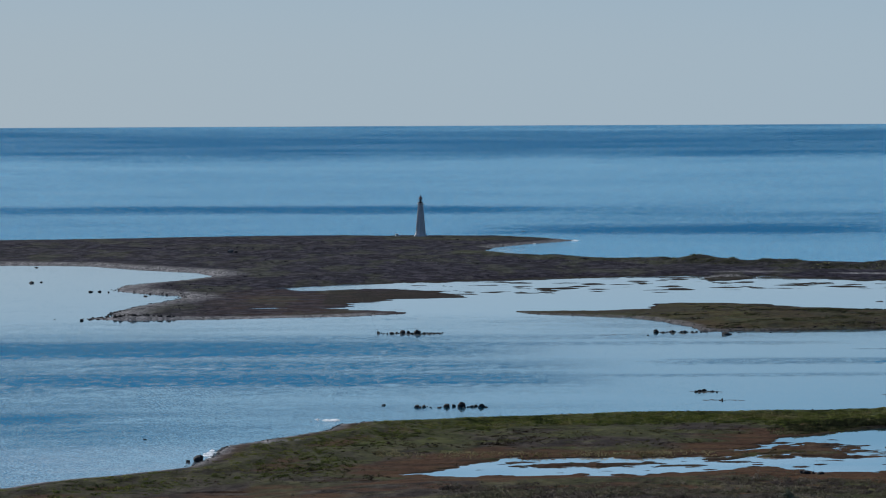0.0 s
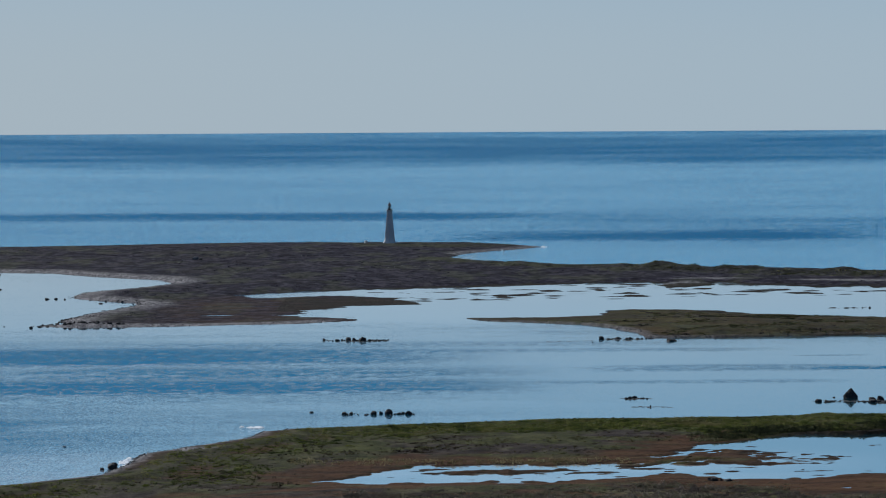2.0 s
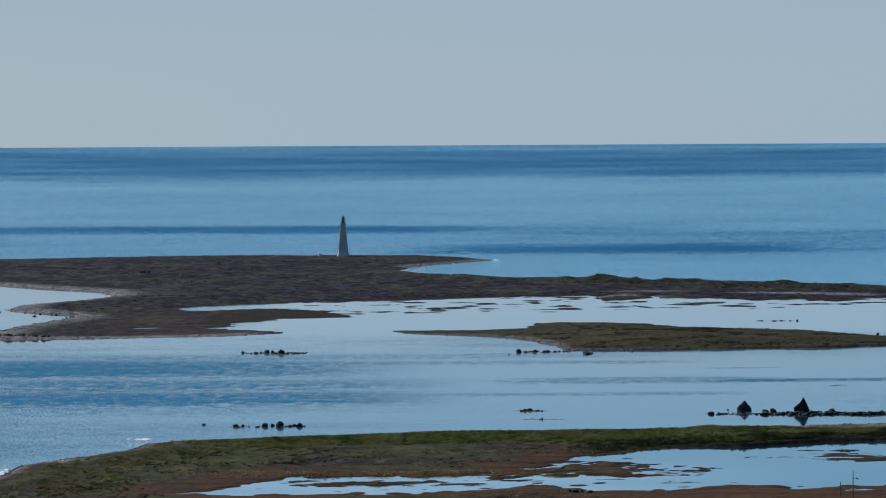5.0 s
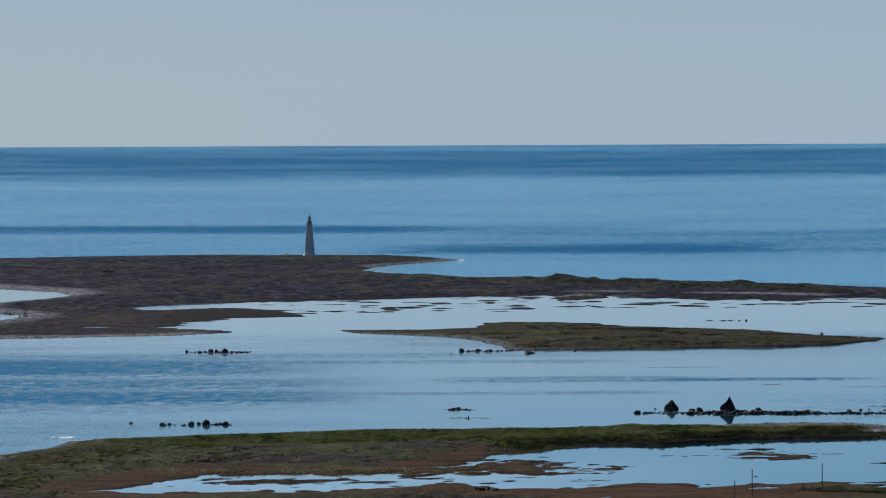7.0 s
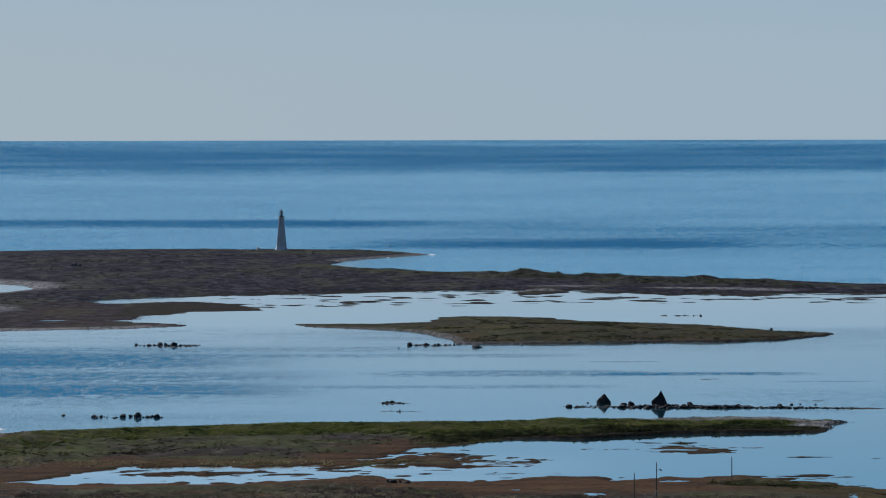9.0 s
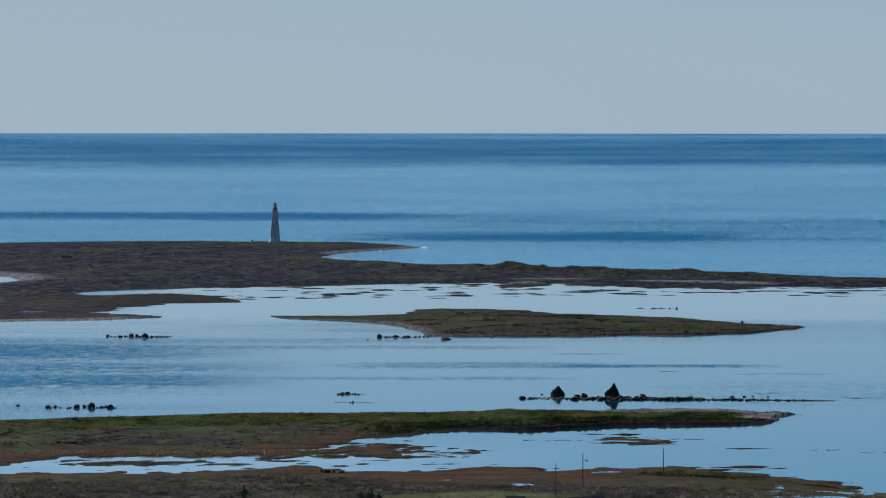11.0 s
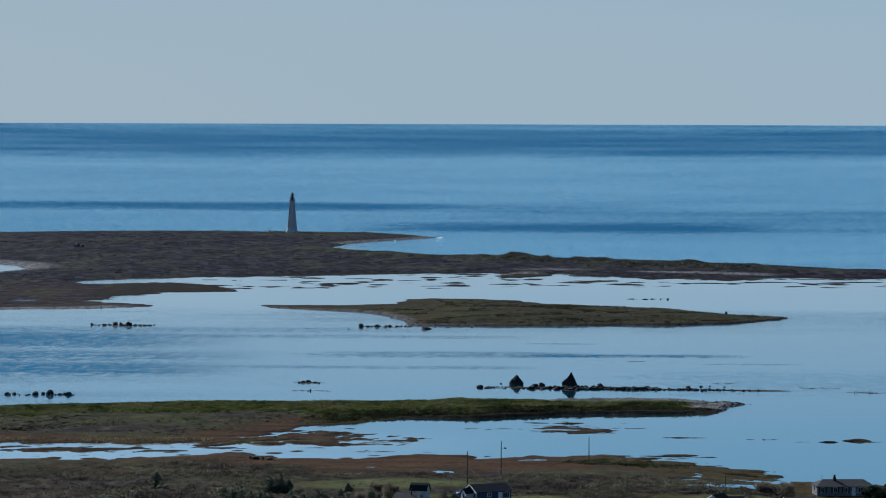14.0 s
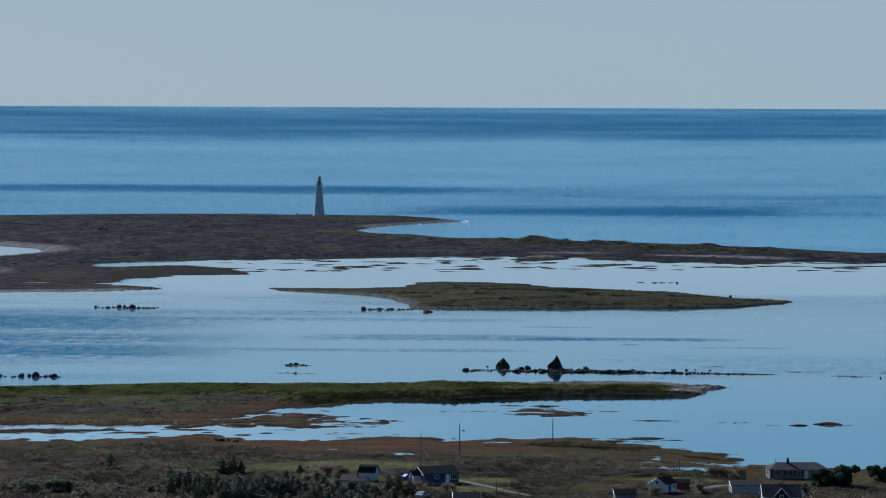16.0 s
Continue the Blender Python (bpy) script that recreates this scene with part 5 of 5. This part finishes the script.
PLOTS = [(156.6, 757, 7), (139.6, 745, 4.2), (141, 760, 3.4), (208.4, 745.5, 4.4), (213, 752, 2.6), (227.2, 751, 5.4), (243.2, 810, 9.5), (234.4, 735.5, 6), (165.4, 711, 4), (199.7, 729, 3), (150, 764.5, 2.6), (155.2, 724, 2.6)]
LANES = [[(160.5, 762.5), (167, 753), (172.5, 745), (177, 739)], [(206, 748), (213, 749), (218.5, 757), (226, 771), (229, 779)]]


def clear(x, y):
    """1 on open ground, 0 on house plots, lanes and mown lawns."""
    free = np.ones(x.shape)
    for px, py, r in PLOTS:
        free *= np.hypot(x - px, y - py) > r
    for lane in LANES:
        free *= to_line(x, y, lane)[0] > 1.7
    return free


def mainland(x, y):
    shore_x, shore_y = zip(*([(-500, 560), (-150, 780), (-60, 845)] + sorted(MAINLAND_SHORE[:25])))
    return np.interp(x, shore_x, shore_y) - y


lawn = lambda x, y: np.maximum(np.maximum(np.hypot((x - 133) / 30, (y - 800) / 17) < 1, np.hypot((x - 148) / 24, (y - 762) / 12) < 1), np.hypot((x - 212) / 14, (y - 778) / 6) < 1) | (np.hypot((x - 162) / 12, (y - 743) / 7) < 1) | (np.hypot((x - 168) / 8, (y - 764) / 9) < 1)
thick = lambda x, y, h, z: clear(x, y) * (1 - .985 * lawn(x, y)) * step(0, 26, mainland(x, y) - np.interp(x, (100, 125, 165, 190, 240, 260), (32, 64, 66, 76, 70, 40))) * (.25 + .75 * step(-.35, .25, waves(x, y, 22, 3, 31)))
tufts("autumn_shrubs", spread_over(20000, 0, 300, 700, 885, thick, (.7, 1.8), (.26, .46), 21), 40, .15, HEATH_BUSH, "dense autumn shrubs, olive and brown, on the mainland", "shrubs", 1)
tufts("bare_shrubs", spread_over(4200, 0, 300, 700, 870, lambda x, y, h, z: thick(x, y, h, z) * step(.0, .3, waves(x, y, 30, 2, 33)), (.6, 1.4), (.8, 1.3), 22), 44, .15, BARE_BUSH, "grey-brown leafless shrubs on the mainland", "shrubs", 2)
tufts("tall_shrubs", spread_over(2600, 55, 165, 700, 748, lambda x, y, h, z: clear(x, y) * (1 - lawn(x, y)) * np.maximum(step(.0, .3, waves(x, y, 14, 2, 37)), .75 * (x > 96) * (x < 138) * (y < 738)), (.9, 1.7), (1.0, 1.8), 30), 60, .12, BARE_BUSH, "tall tangled shrubs among the spruces", "shrubs", 9)
tufts("marsh_shrubs", spread_over(4200, -120, 285, 820, 905, lambda x, y, h, z: clear(x, y) * step(12, 34, mainland(x, y)) * step(75, 50, mainland(x, y)) * np.maximum(x < 112, (x > 172) * (x < 206) * (y > 866)) * (.12 + .88 * step(.05, .4, waves(x, y, 16, 3, 35, 1.5))), (.4, 1.1), (.3, .5), 23), 30, .16, HEATH_BUSH, "low dark shrubs along the marsh edge", "shrubs", 3)
tufts("marsh_thicket", spread_over(1500, 172, 212, 858, 900, lambda x, y, h, z: step(1.15, .8, np.hypot((x - 191) / 17, (y - 880 + .25 * (x - 190)) / 11) + .3 * waves(x, y, 9, 3, 39)), (.45, .95), (.5, .8), 33), 30, .2, DARK_BUSH, "dark green thicket with pale tips on the saltmarsh", "shrubs", 13)
sea_side = lambda x, y: to_line(x, y, GREEN_SPIT[:25])[0]
inner_bank = lambda x, y: to_line(x, y, GREEN_SPIT[24:34])[0]
spit_keep = lambda x, y, h, z: np.maximum(step(4, 8, inner_bank(x, y) + 12 * step(205, 222, x) + 3 * waves(x, y, 6, 3, 42) + 14 * step(135, 95, x)), x < 85) * step(5, 9, sea_side(x, y) + 4 - 11.5 * step(140, 190, x) * step(234, 212, x) - 4 * (x < 165)) * (1 - (x > 92) * (y < 1012)) * (.2 + .8 * step(-50, 35, x + 14 * waves(x, y, 9, 3, 44))) * step(46, 31, (sea_side(x, y) + 6 * waves(x, y, 12, 2, 41)) * (1 - .55 * step(70, 130, x))) * step(-10, 10, -mainland(x, y))
tufts("bayberry_thicket", spread_over(64000, -125, 231, 845, 1102, spit_keep, (.5, 1.2), (.28, .5), 24), 24, .19, GREEN_BUSH, "dense low green thicket along the spit", "shrubs", 4)
# the inner bank's shadow is painted by the dark leaves of these shrubs
tufts("bank_thicket", spread_over(9000, 92, 228, 1005, 1066, lambda x, y, h, z: step(24, 15, inner_bank(x, y) + 4 * waves(x, y, 7, 3, 48)) * step(2, 4.5, inner_bank(x, y)) * step(92, 118, x + 8 * waves(x, y, 9, 2, 49)) * step(228, 220, x), (.5, 1.1), (.5, .8), 35), 18, .26, DARK_BUSH, "shrubs along the spit's inner bank, shade put into their dark green", "shrubs", 15)
tufts("spit_heath", spread_over(14000, -110, 226, 880, 1090, lambda x, y, h, z: (1 - z[:, 0]) * (1 - (x > 92) * (y < 1012)) * step(18, 30, sea_side(x, y)) * step(6, -10, mainland(x, y)) * (.15 + .85 * step(-.1, .4, waves(x, y, 20, 3, 43, 1.6))), (.4, .9), (.3, .5), 25), 12, .3, SPIT_BUSH, "low brown and olive heath on the spit", "heath", 5)
tufts("reeds", spread_over(1500, -20, 75, 945, 962, lambda x, y, h, z: step(10, 4, np.abs(y - 955 - .04 * x)) * (.3 + .7 * (np.sin(x * .35) > -.2)), (.25, .5), (1.0, 1.6), 26), 9, .3, REED, "pale dry reeds at the edge of the creek", "reeds", 6)
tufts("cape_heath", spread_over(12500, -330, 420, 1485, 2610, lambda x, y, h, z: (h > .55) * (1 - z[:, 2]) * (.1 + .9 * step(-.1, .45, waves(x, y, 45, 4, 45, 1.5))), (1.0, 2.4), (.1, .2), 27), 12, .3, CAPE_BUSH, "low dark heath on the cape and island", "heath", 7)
tufts("island_thicket", spread_over(8500, 60, 290, 1490, 1700, lambda x, y, h, z: (h > .75) * (1 - z[:, 2]) * step(-.05, .3, waves(x, y, 13, 3, 46, 1.5)), (.8, 1.9), (.14, .28), 34), 14, .27, DARK_BUSH, "low dark green thicket on the middle island", "shrubs", 14)
dune_line = lambda x, y: to_line(x, y, [(a, b) for a, b, c in DUNES])[0]
tufts("dune_shrubs", spread_over(5200, 60, 420, 1960, 2210, lambda x, y, h, z: (h > 1.2) * step(26, 6, dune_line(x, y)) * step(-.25, .2, waves(x, y, 24, 2, 47)), (1.2, 2.6), (.16, .3), 28), 16, .28, DARK_BUSH, "dark shrubs along the dune crest", "shrubs", 8)

rnd = np.random.default_rng(11)
for label, areas in (("small dark weedy stones between the reef's boulders", ((-9, 14, 1111, 1117, 30), (149, 192, 1149, 1158, 110), (84, 92, 1168, 1173, 12))), ("small dark weedy stones off the island", ((-28, 0, 1477, 1485, 44), (90, 113, 1478, 1484, 44)))):
    spots = [(rnd.uniform(x0, x1), rnd.uniform(y0, y1), 0.02, rnd.uniform(.15, .55)) for x0, x1, y0, y1, n in areas for _ in range(n)]
    scatter_rocks("rubble", spots, ROCK, label, "stones")
beach = []
for line, n, wide in ((CAPE_BAY[1:], 1700, 9), (MIDDLE_ISLAND[:16], 420, 3.5), (GREEN_SPIT[8:25], 1300, 3.0), (CAPE_SEAWARD[8:14], 260, 5)):
    i, s = rnd.integers(len(line) - 1, size=n), rnd.random(n)[:, None]
    ends = np.array(line, float)
    spots = ends[i] + (ends[i + 1] - ends[i]) * s + rnd.normal(0, 1, (n, 2)) * (wide * .5, wide)
    z = land(spots[:, 0], spots[:, 1])[0]
    ok = (z > -.25) & (z < 1.6)
    beach.append(np.column_stack([spots, z, rnd.uniform(.14, .46, n)])[ok])
beach = np.concatenate(beach)
pale = rnd.random(len(beach)) < .55
pebbles, cobbles = beach[pale], beach[~pale]
scatter_rocks("shingle", pebbles, STONE, "pale shingle stones along the shores", "stones")
scatter_rocks("cobbles", cobbles, ROCK, "dark weedy cobbles along the shores", "stones")
spots = spread_over(900, -150, 120, 2040, 2330, lambda x, y, h, z: step(.25, .55, waves(x, y, 40, 3, 51)) * .5, (.25, .6), (1, 1), 29)
scatter_rocks("heath_stones", spots[:, :4], STONE, "pale stones scattered over the heath", "stones")


def foam(name, x, y, length, depth, seed, label):
    """A patch of broken white water lying on the sea."""
    rnd = random.Random(seed)
    verts, faces = [], []
    for _ in range(int(10 + length)):
        cx, cy = x + rnd.gauss(0, length * .35), y + rnd.gauss(0, depth * .3)
        rx, ry = rnd.uniform(.4, 1.6), rnd.uniform(.5, 1.8)
        i = len(verts)
        verts.append((cx, cy, .34))
        for k in range(9):
            a = 2 * math.pi * k / 9
            q = rnd.uniform(.6, 1.2)
            verts.append((cx + rx * q * math.cos(a), cy + ry * q * math.sin(a), .03))
        faces += [(i, i + 1 + k, i + 1 + (k + 1) % 9) for k in range(9)]
    tagged(mesh_object(name, verts, faces, FOAM), label, "surf", kind="stuff")


foam("surf_foam", 92, 2512, 8, 10, 1, "white surf breaking at the tip of the cape"), foam("surf_foam", 62, 2456, 4, 4, 2, "white surf along the cape's shore")
foam("surf_foam", -65.5, 965, 2.2, 14, 3, "white surf on the shore of the spit"), foam("surf_foam", -34.5, 1070, 5, 4, 4, "white surf off the corner of the spit"), foam("surf_foam", -123, 873, 3, 8, 5, "white surf on the shore of the spit")


# ---- rockweed and driftline ----
def weed_lines(x, y, length, depth, count, seed):
    """Slivers of floating rockweed, drawn out along the tide."""
    rnd = random.Random(seed)
    verts, faces = [], []
    for _ in range(count):
        cx, cy = x + rnd.gauss(0, length * .4), y + rnd.gauss(0, depth * .4)
        rx, ry = rnd.uniform(.15, .5) * length ** .55, rnd.uniform(.25, .9)
        i = len(verts)
        verts.append((cx, cy, .09))
        for k in range(8):
            a = 2 * math.pi * k / 8
            q = rnd.uniform(.5, 1.25)
            verts.append((cx + rx * q * math.cos(a), cy + ry * q * math.sin(a), .012))
        faces += [(i, i + 1 + k, i + 1 + (k + 1) % 8) for k in range(8)]
    tagged(mesh_object("rockweed", verts, faces, WEED), "dark brown rockweed afloat in the shallows", "seaweed", kind="stuff")


for k, (x, y, length, depth, count) in enumerate(((156, 1155, 9, 5, 26), (168, 1152, 8, 7, 22), (90, 1137, 8, 4, 16), (87, 1168, 7, 5, 14), (99, 1474, 12, 9, 24), (72, 1468, 14, 6, 8), (-12, 1477, 14, 9, 26), (176, 993, 14, 4, 20), (152, 1000, 12, 3, 10), (262, 966, 9, 2, 12),
                                                 (120, 960, 16, 9, 30), (40, 930, 22, 8, 36), (196, 1005, 14, 2, 10), (232, 972, 8, 1.5, 9), (200, 917, 14, 3, 14), (128, 930, 14, 3, 10), (222, 1708, 12, 6, 12), (205, 1280, 14, 2, 7), (300, 1160, 14, 8, 16), (278, 1140, 9, 4, 22), (262, 1158, 12, 5, 12), (232, 1178, 8, 2, 8))):
    weed_lines(x, y, length, depth, count, 700 + k)


# ---- stakes and a float off the spit ----
def stake(x, y, high):
    top = thing("wooden_stake", pose(x, y, -.6, random.uniform(-3, 3), random.uniform(-3, 3), 0), "dark weathered wooden stake standing in shallow water", "stake", "stakes in the water")
    part("shaft", tube(B(), .08, .06, 0, high + .45, 7), POLE_WOOD, top)
    part("weed_collar", tube(tube(B(), .1, .16, .45, .65, 8), .16, .08, .65, .8, 8), WEED, top, "collar of dark rockweed")


for x, y, high in ((274.6, 1139, .9), (275.6, 1140, 1.1), (279.8, 1140, 1.0), (282, 1140, .6)):
    stake(x, y, high)
float_ob = thing("mooring_float", pose(288.3, 1134, 0), "small dark mooring float on calm water", "buoy")
part("body", tube(tube(B(), .2, .34, -.2, .2, 12), .34, .16, .2, .55, 12), IRON, float_ob)
part("eye", rod(B(), (0, 0, .5), (0, 0, .75), .04), IRON, float_ob)


# ---- trees ----
def spruce(x, y, height, wide, seed, label="dark pointed spruce among the shrubs"):
    rnd = random.Random(seed)
    top = thing("spruce", pose(x, y, ground_at(x, y) - .1, 0, 0, rnd.uniform(0, 360)), label, "tree", "spruces")
    part("trunk", tube(B(), .035 * height, .01, 0, height * .97, 7), BARK, top)
    verts, faces = [], []
    z = height * .06
    while z < height * .98:
        s = 1 - z / height
        reach = wide / 2 * (min(1, s * 2.0) ** .6) * rnd.uniform(.35, 1.35) + .12
        n = int(5 + 5 * s)
        for k in range(n):
            a = 2 * math.pi * (k + rnd.random() * .8) / n
            r = reach * rnd.uniform(.35, 1.35) * (1 + .3 * math.sin(a + seed))
            for j in range(4):
                f0 = .25 + .2 * j
                w = .26 * r * (1.1 - f0) + .1
                zz = z - r * .28 * f0 + rnd.uniform(-.05, .05)
                c, q = math.cos(a), math.sin(a)
                i = len(verts)
                verts += [(c * r * f0 - q * w, q * r * f0 + c * w, zz), (c * r * f0 + q * w, q * r * f0 - c * w, zz), (c * r * (f0 + .32), q * r * (f0 + .32), zz - r * .1), (c * r * f0, q * r * f0, zz + .2 + .1 * s)]
                faces += [(i, i + 2, i + 3), (i + 1, i + 3, i + 2), (i, i + 1, i + 2)]
        z += height * .055 * rnd.uniform(.8, 1.2)
    mesh_object("crown", verts, faces, SPRUCE, top, smooth=False)


def round_tree(x, y, height, wide, seed, material, label, group, wispy=False):
    rnd = np.random.default_rng(seed)
    top = thing("tree", pose(x, y, ground_at(x, y) - .1), label, "tree", group)
    bm = tube(B(), .05 * height, .02 * height, 0, height * .7, 7)
    for k in range(6):
        a = k * 1.05 + seed
        rod(bm, (0, 0, height * (.25 + .06 * k)), (wide * .36 * math.cos(a), wide * .36 * math.sin(a), height * (.45 + .07 * k)), .02 * height, .006 * height, 5)
    part("trunk", bm, BARK, top)
    n = 3000
    lobes = np.stack([rnd.normal(0, wide * .24, 15), rnd.normal(0, wide * .24, 15), height * rnd.uniform(.08, .82, 15)], -1)
    which = rnd.integers(0, 15, n)
    u = rnd.normal(0, 1, (n, 3))
    u /= np.linalg.norm(u, axis=1, keepdims=True)
    c = lobes[which] + u * rnd.uniform(.5, 1, (n, 1)) * np.array([wide * .24, wide * .24, height * .2])
    c[:, 2] = np.clip(c[:, 2], .04 * height, height)
    side = rnd.normal(0, 1, (n, 3))
    side /= np.linalg.norm(side, axis=1, keepdims=True)
    up = np.cross(side, u)
    w = wide * .052 * rnd.uniform(.6, 1.5, (n, 1))
    if wispy:
        lean = u * np.array((.5, .5, .3)) + np.array((0, 0, .8))
        quad = np.stack([c - side * w * .16, c - lean * w * 1.6, c + side * w * .16, c + lean * w * 2.2], 1)
    else:
        quad = np.stack([c - side * w, c - up * w, c + side * w, c + up * w * 1.2], 1)
    mesh_object("crown", quad.reshape(-1, 3).tolist(), np.arange(n * 4).reshape(-1, 4).tolist(), material, top, smooth=False)


for i, (x, y, h, w) in enumerate(((113.9, 727, 6.0, 3.4), (118.5, 724, 5.2, 3.2), (121.4, 729, 4.6, 2.8), (124.2, 724, 4.6, 3.0), (129.4, 722, 4.0, 3.0), (109.4, 722, 3.9, 2.6), (104.8, 724, 5.0, 2.6), (106.5, 730, 5.2, 2.2),
                                  (99.2, 723, 3.1, 2.4), (127, 731, 3.8, 2.4), (134, 727, 3.4, 2.4), (116, 733, 4.6, 2.6), (145, 722, 3.4, 2.4), (123.5, 778, 2.0, 1.6), (133, 735, 3.2, 2.2), (240.8, 756, 2.8, 2.4), (77.6, 784, 4.2, 2.6), (105.4, 776, 4.0, 2.6), (107.8, 777, 4.6, 2.8), (109.4, 779, 3.4, 2.2), (147.4, 730, 4.8, 2.8), (149.8, 729, 5.2, 3.0), (152.0, 731, 3.8, 2.4))):
    spruce(x, y, h, w * 1.35, 300 + i)
for i in range(84):
    x, y = random.uniform(97, 150), random.uniform(708, 739)
    if x > 134:
        y -= 6 + .5 * (x - 134)
    spruce(x, y, random.uniform(3.0, 5.8) * (1 - .012 * max(0, x - 120)), random.uniform(2.2, 3.4), 400 + i)
for i, (x, y, h, w) in enumerate(((246.4, 783, 4.2, 4.6), (249.6, 785, 4.9, 5.0), (253.0, 787, 5.0, 5.2), (261.6, 801, 3.9, 4.6), (266, 806, 3.6, 4.2))):
    round_tree(x, y, h, w, 60 + i, PINE, "broad dark green pine with a rounded crown", "pines")
for i, (x, y, h, w) in enumerate(((68, 728, 2.8, 4.4), (73, 732, 3.0, 4.6), (88, 728, 2.4, 3.4), (95, 731, 2.2, 3.2), (62, 729, 2.4, 4.0), (65.5, 737, 2.6, 4.4), (70.5, 739, 3.0, 4.8), (76.5, 735, 2.4, 3.8), (59, 722, 2.8, 4.2), (80, 722, 2.2, 3.4))):
    round_tree(x, y, h, w, 80 + i, SPRUCE, "low dark evergreen bush with a rounded crown", "evergreen bushes")
for i, (x, y, h, w) in enumerate(((134.0, 765, 3.4, 4.2), (130.5, 770, 2.8, 3.6), (153.6, 733.5, 3.0, 3.4), (160.6, 734, 2.4, 3.6), (128.6, 741, 3.6, 3.2), (131.2, 748, 3.4, 3.4), (126.2, 750, 3.0, 3.0), (222, 790, 3.0, 4.6), (226.5, 792, 3.2, 4.4), (216.6, 745, 2.4, 3.0), (206.6, 738, 2.2, 2.8))):
    round_tree(x, y, h, w, 120 + i, TWIGS, "leafless grey-brown bush with twiggy branches", "leafless bushes", wispy=True)
